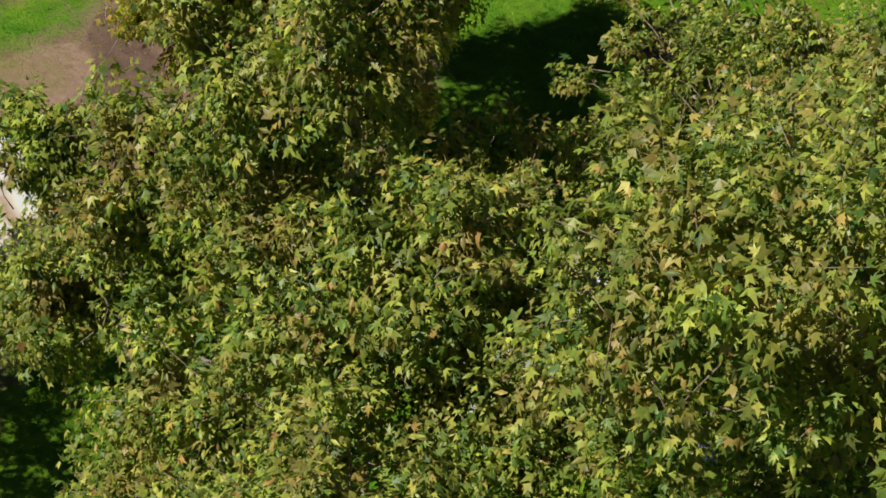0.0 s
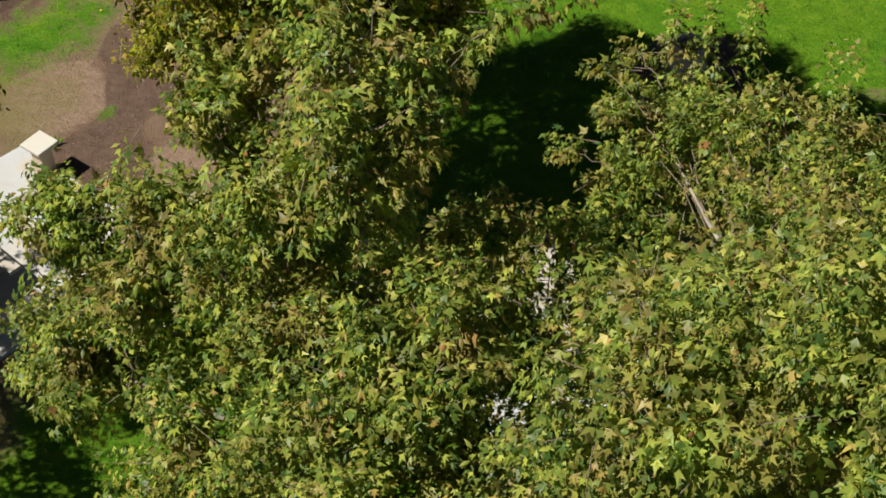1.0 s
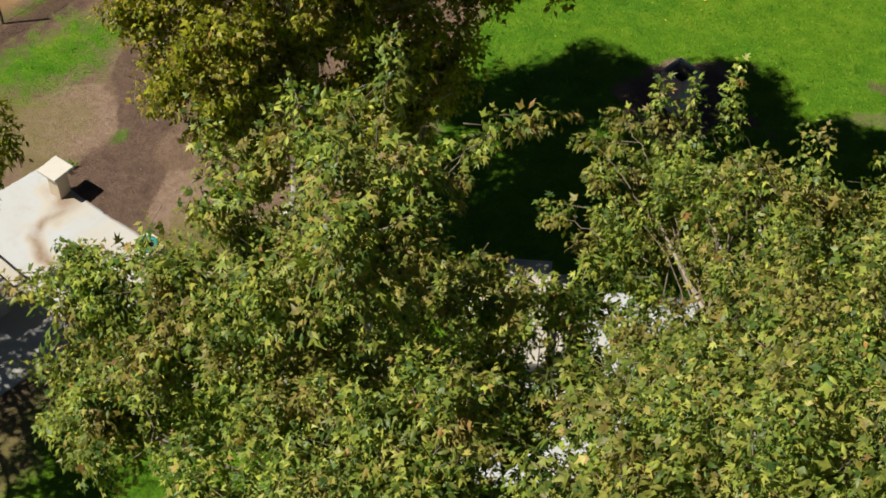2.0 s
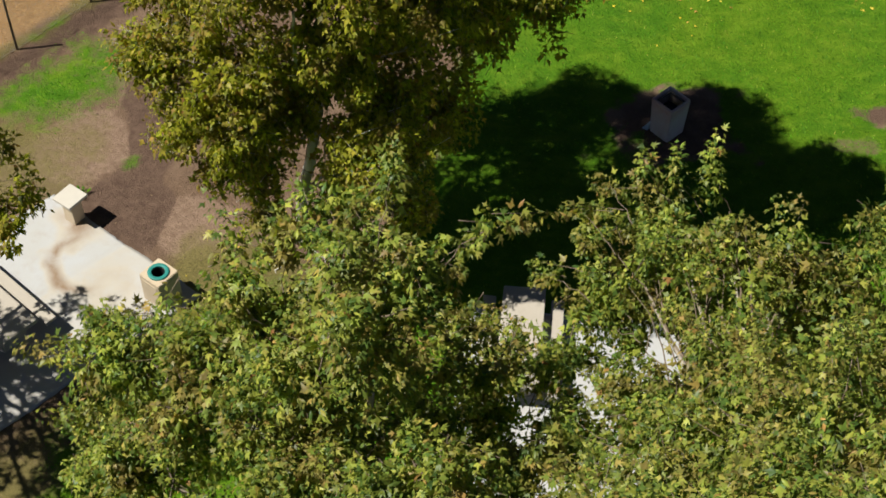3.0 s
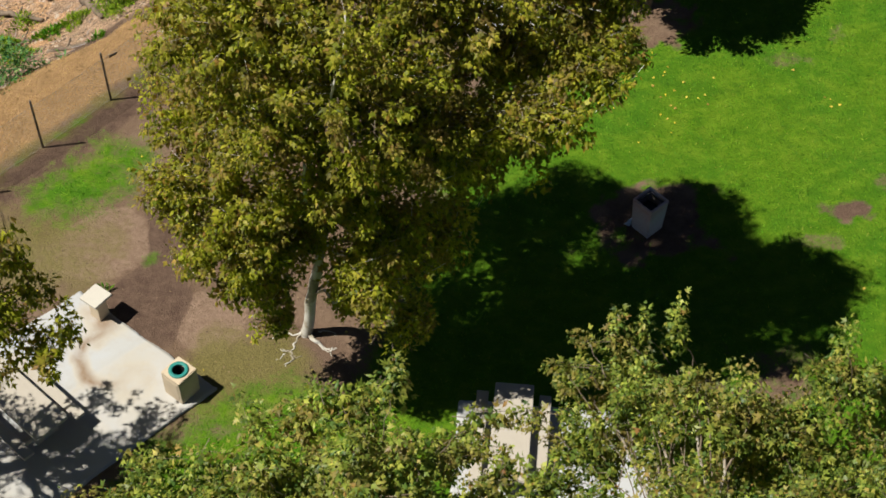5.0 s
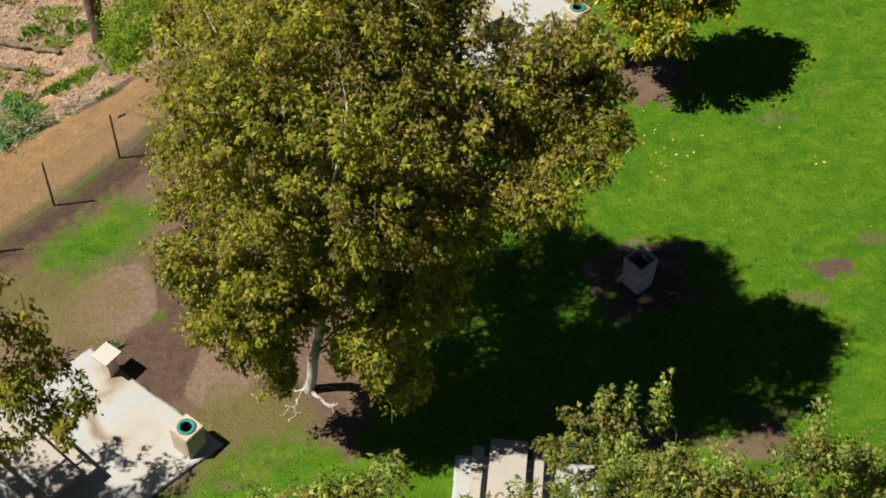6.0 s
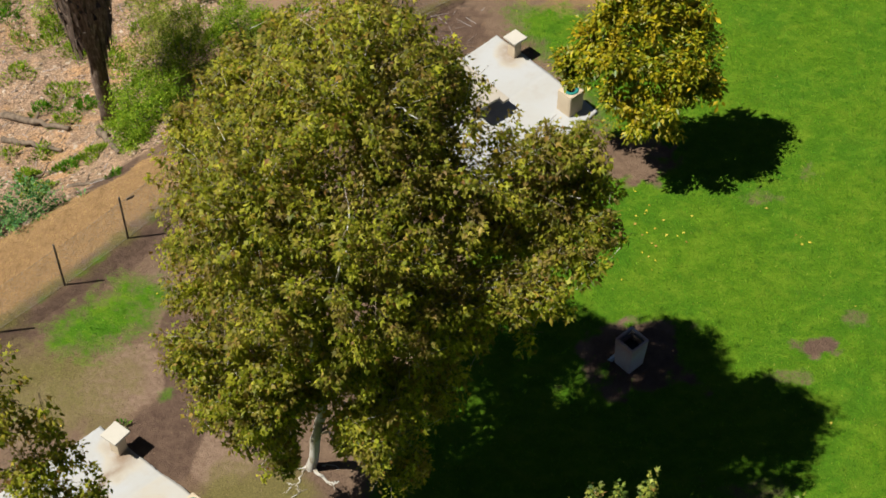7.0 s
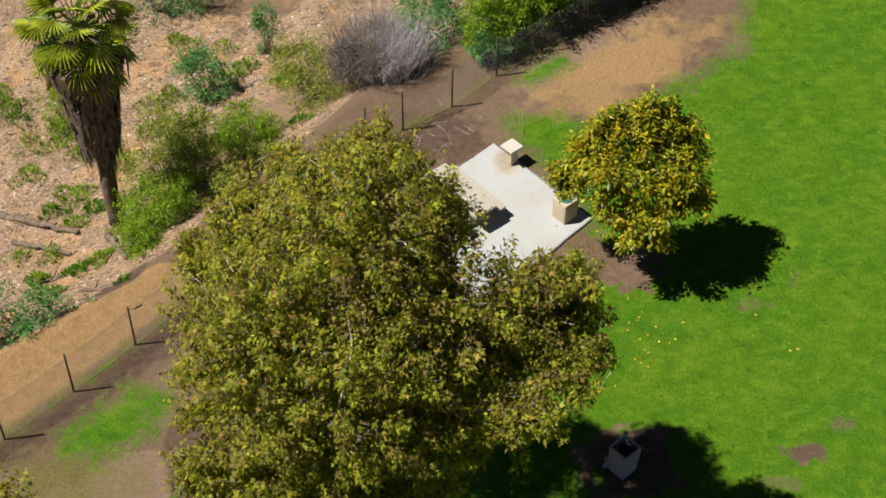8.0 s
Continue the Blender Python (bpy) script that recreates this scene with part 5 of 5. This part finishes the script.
# ---------------------------------------------------------------- fan palm on the bank
def fan_palm(x, y, trunk_high):
    z = land(x, y)
    gen = np.random.default_rng(41)
    t = thing("fan_palm", pose(x, y, z - 0.1), "fan palm with a shaggy skirt of dead fronds", "palm")
    s = Shape()
    hs = np.linspace(0, trunk_high, 14)
    s.tube([(0.02 * math.sin(h * 3), 0.02 * math.cos(h * 2), h) for h in hs], [0.27 - 0.04 * h / trunk_high + 0.012 * math.sin(h * 14) for h in hs], 14)
    part("trunk", s.mesh("trunk", FIBRE, True), t)
    sk = Shape()
    for i in range(1100):
        a, h0 = gen.uniform(0, 2 * math.pi), trunk_high * gen.uniform(0.5, 0.98)
        L = gen.uniform(0.7, 1.5)
        r0, r1 = 0.28, gen.uniform(0.42, 0.72) + 0.9 * (h0 / trunk_high - 0.55) + 3.2 * max(0.0, h0 / trunk_high - 0.87)
        w = gen.uniform(0.05, 0.13)
        ca, sa = math.cos(a), math.sin(a)
        p = [(r0 * ca, r0 * sa, h0), (r1 * ca, r1 * sa, h0 - 0.35 * L), ((r1 - 0.05) * ca, (r1 - 0.05) * sa, h0 - L)]
        v = []
        for j, q in enumerate(p):
            k = w * (0.5, 1.0, 0.25)[j]
            v += [(q[0] - sa * k, q[1] + ca * k, q[2]), (q[0] + sa * k, q[1] - ca * k, q[2])]
        sk.add(v, [(0, 1, 3, 2), (2, 3, 5, 4)])
    part("skirt", sk.mesh("skirt", FIBRE), t, "hanging grey-brown dead fronds")
    for i in range(36):
        a = i * 2.39996
        lift = 1.2 - 2.15 * (i / 36)
        L = gen.uniform(0.85, 1.35)
        f, stalk = Shape(), Shape()
        d = Vector((math.cos(a) * math.cos(lift), math.sin(a) * math.cos(lift), math.sin(lift)))
        o = Vector((0, 0, trunk_high + 0.35 - 0.8 * i / 36))
        hub = o + d * L
        side = d.cross(Vector((0, 0, 1))).normalized()
        up = side.cross(d)
        stalk.tube([o, o + d * L * 0.5 + Vector((0, 0, 0.04)), hub], [0.026, 0.02, 0.014], 5)
        bow = (d + Vector((0, 0, -gen.uniform(0.15, 0.75)))).normalized()
        side2 = (side - bow * side.dot(bow)).normalized()
        face = side2.cross(bow)
        seg, R = 21, gen.uniform(0.8, 1.0)

        def rib(q, r, z):
            b = radians(-112 + 224 * q / seg)
            return hub + bow * (math.cos(b) * r) + side2 * (math.sin(b) * r) + face * z - Vector((0, 0, 0.16 * r * r))

        # a pleated fan, joined for half its length, then split into drooping points
        for k in range(seg):
            long = R * gen.uniform(0.9, 1.05) * (1.0 - 0.22 * abs(k + 0.5 - seg / 2) / (seg / 2))
            half = 0.55 * R
            f.add([hub, rib(k + 0.08, half, -0.02), rib(k + 0.5, half * 1.05, 0.035), rib(k + 0.92, half, -0.02), rib(k + 0.5 + gen.uniform(-0.2, 0.2), long, -0.1 * gen.random())],
                  [(0, 1, 2), (0, 2, 3), (1, 4, 2), (2, 4, 3)])
        fr = part("frond", stalk.mesh("frond", PALM_LEAF), t)
        part("blade", f.mesh("blade", PALM_LEAF), fr)
    return t


fan_palm(-14.3, 29.4, 8.0)


# ---------------------------------------------------------------- shrubs, weeds, logs
def shrub(name, x, y, lobes, label, leaf, size, density, seed, category="shrub", stems=7, stem_mat=None, width=0.22, per=12, spread=0.3, group=""):
    z = land(x, y)
    gen = np.random.default_rng(seed)
    t = thing(name, pose(x, y, z), label, category, group)
    st = Shape()
    for l in lobes:
        for _ in range(stems):
            d = unit(gen.normal(size=3)) * np.array(l[3:6]) * 0.85
            end = np.array(l[:3]) + d
            end[2] = max(end[2], 0.1)
            st.tube(bent((gen.normal(0, 0.08), gen.normal(0, 0.08), -0.05), end, gen, 0.08, 0.15, 4), [0.02, 0.016, 0.012, 0.008, 0.004], 4)
    tagged(part("stem", st.mesh("stem", stem_mat or TWIG_BARK), t), kind="stuff")
    me = shrub_leaves("foliage", lobes, density, per, size, spread, oval_leaf(width), leaf, gen)
    part("foliage", me, t)
    return t


shrub("green_bush", -12.75, 27.2, [(0, 0, 0.6, 0.8, 0.7, 0.7), (0.35, 0.7, 0.7, 0.75, 0.7, 0.8), (-0.25, 1.1, 0.8, 0.7, 0.7, 0.8), (0.3, -0.7, 0.35, 0.5, 0.45, 0.45)],
      "loose bright green bush on the bank", SHRUB_LEAF, 0.10, 40, 51)
shrub("olive_bush", -12.9, 30.9, [(0.9, 0.3, 0.8, 0.7, 0.7, 0.8), (0.7, 1.5, 0.8, 0.7, 0.7, 0.8), (0, 0, 0.9, 0.75, 0.7, 1.0), (-0.4, 0.9, 1.2, 0.7, 0.7, 1.0), (0.4, 0.7, 1.0, 0.6, 0.6, 0.9), (-0.1, 1.9, 0.9, 0.6, 0.6, 0.7)],
      "soft olive-green bush beneath a palm", OLIVE_LEAF, 0.09, 24, 52)
shrub("dark_green_bush", -11.5, 28.6, [(0, 0, 0.8, 0.6, 0.6, 0.9), (-0.15, 0.8, 1.3, 0.6, 0.6, 0.9), (-0.1, 1.6, 1.7, 0.55, 0.6, 0.8)],
      "upright dark green bush on the bank", SHRUB_LEAF, 0.085, 34, 62)
shrub("green_bush", -10.3, 32.1, [(0, 0, 0.6, 0.75, 0.6, 0.7), (0.6, 0.3, 0.6, 0.6, 0.5, 0.6), (-0.5, 0.6, 0.6, 0.5, 0.5, 0.5)],
      "low bright green bush at the bank's edge", SHRUB_LEAF, 0.09, 34, 63)
shrub("olive_bush", -9.59, 29.00, [(0, 0, 0.6, 0.8, 0.6, 0.65), (0.7, 0.4, 0.5, 0.6, 0.5, 0.5), (-0.5, -0.5, 0.4, 0.5, 0.5, 0.45)],
      "low olive bush beside the straw path", OLIVE_LEAF, 0.09, 26, 65)
shrub("blue_green_shrub", -12.6, 36.6, [(0, 0, 0.9, 0.9, 0.8, 0.9), (0.5, -0.2, 0.6, 0.7, 0.6, 0.6), (-0.5, 0.2, 1.3, 0.6, 0.6, 0.6)],
      "blue-green shrub on the littered bank", TEAL_LEAF, 0.13, 14, 53)
shrub("blue_green_shrub", -10.7, 39.3, [(0, 0, 1.0, 0.5, 0.5, 1.0), (0.1, 0, 1.8, 0.4, 0.4, 0.6)], "narrow blue-green shrub on the bank", TEAL_LEAF, 0.12, 14, 54)
shrub("blue_green_shrub", -15.3, 22.95, [(0, 0, 0.7, 1.0, 0.8, 0.75), (0.9, 0.4, 0.5, 0.75, 0.6, 0.6), (-0.8, -0.3, 0.8, 0.9, 0.8, 0.8), (-1.6, -0.9, 0.6, 0.8, 0.7, 0.6)],
      "blue-green weeds beside the straw path", TEAL_LEAF, 0.13, 16, 55)
shrub("green_bush", -8.4, 34.6, [(0, 0, 1.0, 1.1, 0.9, 1.1), (0.9, -0.9, 0.8, 1.0, 0.8, 0.9), (-0.5, 1.0, 1.0, 0.8, 0.9, 1.0)], "green bush beside a dead shrub", OLIVE_LEAF, 0.09, 30, 56)
shrub("blue_green_shrub", -2.5, 34.75, [(0, 0, 0.5, 0.55, 0.4, 0.6), (0.6, 0.35, 0.6, 0.5, 0.35, 0.7)], "low blue-green shrub growing through the fence", TEAL_LEAF, 0.11, 20, 64)
shrub("green_bush", -3.9, 36.0, [(-0.9, 1.9, 1.0, 1.0, 0.9, 0.9), (0, 0, 0.9, 0.9, 0.8, 0.9), (-0.9, 0.4, 1.1, 0.9, 0.8, 1.0), (0.5, 0.8, 1.3, 0.9, 0.8, 1.0)], "leafy blue-green bush behind the fence", TEAL_LEAF, 0.12, 18, 57)
shrub("bank_bush", -15.6, 42.6, [(0, 0, 0.8, 1.3, 0.9, 0.9), (1.4, 0.2, 0.7, 1.0, 0.8, 0.8)], "green bush across the bank", TEAL_LEAF, 0.13, 14, 58)
shrub("bank_bush", -18.2, 36.8, [(0, 0, 0.7, 0.9, 0.8, 0.8), (0.3, -1.0, 0.4, 0.7, 0.7, 0.5)], "green bush behind a palm", SHRUB_LEAF, 0.09, 16, 59)
shrub("hedge", -0.75, 37.2, [(-1.7, -1.6, 1.3, 0.9, 0.8, 1.3), (-0.8, -0.8, 1.7, 1.05, 0.9, 1.8), (0.3, 0.3, 1.9, 1.1, 1.0, 2.0), (1.4, 1.3, 2.0, 1.1, 1.0, 2.1), (2.5, 2.3, 2.0, 1.1, 1.0, 2.1), (3.6, 3.3, 2.0, 1.1, 1.0, 2.1), (4.7, 4.3, 2.0, 1.1, 1.0, 2.1),
                            (-1.5, 0.4, 1.9, 1.2, 1.0, 1.7), (0.0, 1.7, 2.1, 1.2, 1.0, 1.8), (1.6, 3.0, 2.1, 1.2, 1.0, 1.8)],
      "dense green hedge grown into the fence", SHRUB_LEAF, 0.13, 44, 60, "hedge")

# a dead shrub: only grey twigs
dead = thing("dead_shrub", pose(-6.0, 34.4, land(-6.0, 34.4)), "leafless grey-brown shrub beside the fence", "shrub")
gen = np.random.default_rng(61)
for s in range(14):
    tw = Shape()
    foot = np.array([-1.15 + 2.3 * s / 13 + gen.normal(0, 0.15), gen.normal(0, 0.45), 0.0])
    for i in range(300):
        a, e = gen.uniform(0, 2 * math.pi), gen.uniform(0.6, 1.5)
        L = gen.uniform(0.4, 1.35)
        o = foot + np.array([gen.normal(0, 0.26), gen.normal(0, 0.3), gen.uniform(0.0, 1.5)])
        end = o + L * np.array([math.cos(a) * math.cos(e), math.sin(a) * math.cos(e), math.sin(e)])
        tw.tube(bent(o, end, gen, 0.04, 0.25, 3), [0.008, 0.006, 0.004, 0.002], 3, False)
    part("branch", tw.mesh("branch", PALE_DEAD if s > 6 else DEAD), dead)


def log(ax, ay, bx, by, r, label, seed):
    gen = np.random.default_rng(seed)
    a, b = (ax, ay, land(ax, ay) + r * 0.6), (bx, by, land(bx, by) + r * 0.6)
    t = thing("log", pose(0, 0, 0), label, "log", "logs on the bank")
    pts = bent(a, b, gen, 0.0, 0.09, 12)
    stem = part("stem", Shape().tube(pts, [r * (0.95 - 0.45 * i / 12) * gen.uniform(0.78, 1.15) for i in range(13)], 9).mesh("stem", TIMBER, True), t)
    m = pts[7]
    part("stub", Shape().tube([m, (m[0] + 0.1, m[1] + 0.25, m[2] + 0.2)], [r * 0.45, r * 0.25], 6).mesh("stub", TIMBER, True), stem)
    return t


log(-18.9, 30.7, -15.5, 28.9, 0.15, "long grey fallen log on the bank", 71)
log(-17.8, 29.0, -15.5, 27.9, 0.12, "short pale fallen log on the bank", 72)
log(-14.9, 24.7, -13.0, 24.9, 0.09, "dark fallen branch above the path", 73)
log(-14.3, 28.3, -13.1, 26.2, 0.14, "broken pale log beneath a palm", 74)
log(-16.6, 26.5, -14.9, 26.4, 0.06, "thin fallen branch among weeds", 75)


def weed(x, y, r, label, leaf, seed, k=60, tall=0.3):
    gen = np.random.default_rng(seed)
    t = thing("weed_clump", pose(x, y, land(x, y)), label, "weed", "weeds on the bank")
    a, q = gen.uniform(0, 2 * np.pi, k * 9), r * np.sqrt(gen.random(k * 9))
    q = q * (0.75 + 0.35 * np.sin(a * 3 + seed))
    p = np.stack([q * np.cos(a), q * np.sin(a), gen.uniform(0.0, tall, k * 9) * (1.1 - q / r)], 1)
    p[:, 2] += height(x + p[:, 0], y + p[:, 1]) - land(x, y)
    fwd = np.stack([np.cos(a) * 0.6, np.sin(a) * 0.6, gen.uniform(0.4, 1.6, k * 9)], 1) + gen.normal(0, 0.3, (k * 9, 3))
    v, f = scatter(oval_leaf(0.13), p, fwd, gen.normal(0, 0.6, (k * 9, 3)) + np.array([0, -0.5, 0.7]), gen.uniform(0.07, 0.19, k * 9))
    part("leaves", fast_mesh("leaves", v, f, leaf), t)
    return t


for i, (x, y, r, k) in enumerate(((-14.9, 26.6, 0.6, 50), (-14.2, 26.9, 0.55, 45), (-16.4, 31.4, 0.8, 60), (-16.9, 30.6, 0.6, 35), (-17.6, 34.6, 0.9, 55), (-15.0, 33.0, 0.7, 40),
                                  (-13.2, 33.5, 0.9, 50), (-15.4, 25.1, 0.6, 40), (-11.2, 35.3, 0.6, 30), (-9.6, 36.6, 0.6, 30), (-13.6, 31.2, 0.7, 50), (-16.2, 28.0, 0.5, 25), (-12.9, 24.9, 0.3, 14), (-13.7, 28.6, 0.8, 60), (-13.0, 28.0, 0.7, 60), (-15.4, 30.6, 0.7, 50), (-15.9, 29.6, 0.6, 30), (-18.3, 32.6, 0.7, 40), (-19.6, 36.0, 0.9, 45), (-13.9, 35.2, 0.6, 30), (-17.3, 28.2, 0.4, 16), (-8.6, 32.6, 0.5, 26), (-11.4, 33.2, 0.7, 36))):
    weed(x, y, r, "low green weeds in leaf litter", SHRUB_LEAF if i % 3 else GRASS_BLADE, 80 + i, k)
gen = np.random.default_rng(95)
for i in range(34):
    x, y = gen.uniform(-21, -9), gen.uniform(26, 42)
    if line_distance(np.array([x]), np.array([y]), CREST)[0] > 1.2:
        weed(x, y, gen.uniform(0.4, 0.95), "low green weeds in leaf litter", SHRUB_LEAF, 120 + i, int(gen.uniform(22, 60)), 0.5)
for i, (x, y, r, k) in enumerate(((-10.75, 15.75, 0.2, 5),)):
    weed(x, y, r, "green weeds in bare earth", GRASS_BLADE, 100 + i, k, 0.08)

# ---------------------------------------------------------------- small ground cover
def stuff(name, data, label, category):
    return tagged(new(name, data), label, category, kind="stuff")


gen = np.random.default_rng(91)
# lawn blades
k = 210000
x, y = gen.uniform(-12.5, 12, k), gen.uniform(8, 42, k)
c = cover(x, y)
pads_d = np.maximum(np.maximum(inside(x, y, PAD_1), inside(x, y, PAD_2)), inside(x, y, PAD_3))
keep = (c["lawn"] > gen.uniform(0.3, 0.8, k)) & (pads_d < 0.0)
x, y = x[keep], y[keep]
k = len(x)
a = gen.uniform(0, 2 * np.pi, k)
fwd = np.stack([np.cos(a) * 0.7, np.sin(a) * 0.7, gen.uniform(0.3, 1.0, k)], 1)
v, f = scatter((np.array([(-0.14, 0, 0), (0.14, 0, 0), (0, 1, 0)], float), np.array([(0, 1, 2)])), np.stack([x, y, height(x, y) - 0.005], 1), fwd,
               np.stack([-np.sin(a), np.cos(a), np.zeros(k)], 1) * 0.4 + np.array([0, 0, 1]), gen.uniform(0.04, 0.09, k))
stuff("grass", fast_mesh("grass", v, f, GRASS_BLADE), "short green lawn grass", "grass")
# dry blades beyond the fence
k = 42000
x, y = gen.uniform(-17, -10, k), gen.uniform(18, 25.5, k)
keep = cover(x, y)["straw"] > gen.uniform(0.3, 0.9, k)
x, y = x[keep], y[keep]
k = len(x)
a = gen.uniform(0, 2 * np.pi, k)
fwd = np.stack([np.cos(a), np.sin(a), gen.uniform(0.1, 0.5, k)], 1)
v, f = scatter((np.array([(-0.06, 0, 0), (0.06, 0, 0), (0, 1, 0)], float), np.array([(0, 1, 2)])), np.stack([x, y, height(x, y) - 0.005], 1), fwd,
               np.tile(np.array([0.2, 0.1, 1.0]), (k, 1)), gen.uniform(0.05, 0.13, k))
stuff("dry_grass", fast_mesh("dry_grass", v, f, DRY_BLADE), "flattened straw-coloured dry grass", "grass")
# chips, stones and dead leaves on the bank
k = 15000
x, y = gen.uniform(-24, 3, k), gen.uniform(20, 47, k)
keep = cover(x, y)["litter"] > 0.6
x, y = x[keep], y[keep]
k = len(x)
chip = (np.array([(-0.5, -0.3, 0), (0.5, -0.35, 0), (0.45, 0.4, 0), (-0.4, 0.35, 0), (0.05, 0, 0.35)]), np.array([(0, 1, 4), (1, 2, 4), (2, 3, 4), (3, 0, 4)]))
a = gen.uniform(0, 2 * np.pi, k)
v, f = scatter(chip, np.stack([x, y, height(x, y)], 1), np.stack([np.cos(a), np.sin(a), gen.normal(0, 0.15, k)], 1),
               np.tile(np.array([0.0, 0.0, 1.0]), (k, 1)), gen.uniform(0.03, 0.12, k) * gen.uniform(0.6, 1.6, k))
stuff("stones", fast_mesh("stones", v, f, STONE), "pale stones and bark chips on the bank", "stones")
k = 3600
x, y = gen.uniform(-22, 0, k), gen.uniform(22, 46, k)
keep = cover(x, y)["litter"] > 0.6
x = np.concatenate([x[keep], gen.normal(-3.9, 0.75, 60)])
y = np.concatenate([y[keep], gen.normal(30.9, 0.6, 60)])
sticks = Shape()
for px, py in zip(x, y):
    a, L = gen.uniform(0, math.pi), gen.uniform(0.12, 0.7) ** 1.3
    qx, qy = px + math.cos(a) * L, py + math.sin(a) * L
    sticks.tube([(px, py, land(px, py) + 0.02), (qx, qy, land(qx, qy) + 0.03)], [0.012, 0.005], 3, False)
stuff("sticks", sticks.mesh("sticks", DEAD), "scattered dead sticks on the bank", "sticks")
# dry bits of leaf on bare earth
k = 3600
x = np.concatenate([gen.uniform(-15, -3.5, k), gen.uniform(-7, 7, k)])
y = np.concatenate([gen.uniform(13.2, 24, k), gen.uniform(29, 40, k)])
cv = cover(x, y)
near = np.exp(-np.hypot(x + 5.9, y - 14.9) / 2.5) + 0.28
slabs = np.maximum(inside(x, y, PAD_1), inside(x, y, PAD_2))
keep = (cv["lawn"] < 0.35) & (cv["litter"] < 0.4) & (cv["straw"] < 0.35) & (slabs < -0.05) & (gen.random(2 * k) < near)
x, y = x[keep], y[keep]
k = len(x)
a = gen.uniform(0, 2 * np.pi, k)
v, f = scatter(oval_leaf(0.3), np.stack([x, y, height(x, y) + 0.012], 1), np.stack([np.cos(a), np.sin(a), gen.normal(0, 0.2, k)], 1),
               np.tile(np.array([0.0, 0.0, 1.0]), (k, 1)) + gen.normal(0, 0.3, (k, 3)), gen.uniform(0.02, 0.06, k))
stuff("leaf_litter", fast_mesh("leaf_litter", v, f, LITTER), "dry brown leaf scraps on bare earth", "leaves")
# fallen leaves
pts = [(gen.normal(1.8, 0.9), gen.normal(22.9, 0.9)) for _ in range(36)] + [(gen.normal(6.6, 0.15), gen.normal(22.9, 0.12)) for _ in range(6)]
pts += [(gen.uniform(-4, 9), gen.uniform(16, 30)) for _ in range(7)] + [(gen.uniform(-12.5, -5), gen.uniform(13.5, 20)) for _ in range(5)]
pts = np.array(pts)
k = len(pts)
a = gen.uniform(0, 2 * np.pi, k)
pad_z = np.where(np.maximum(inside(pts[:, 0], pts[:, 1], PAD_1), inside(pts[:, 0], pts[:, 1], PAD_2)) > 0, 0.09, 0.0)
v, f = scatter(THREE, np.stack([pts[:, 0], pts[:, 1], height(pts[:, 0], pts[:, 1]) + pad_z + 0.03], 1), np.stack([np.cos(a), np.sin(a), gen.normal(0, 0.1, k)], 1),
               np.tile(np.array([0.0, 0.0, 1.0]), (k, 1)), gen.uniform(0.05, 0.10, k))
stuff("fallen_leaves", fast_mesh("fallen_leaves", v, f, FALLEN_LEAF), "yellow fallen leaves on the lawn", "leaves")
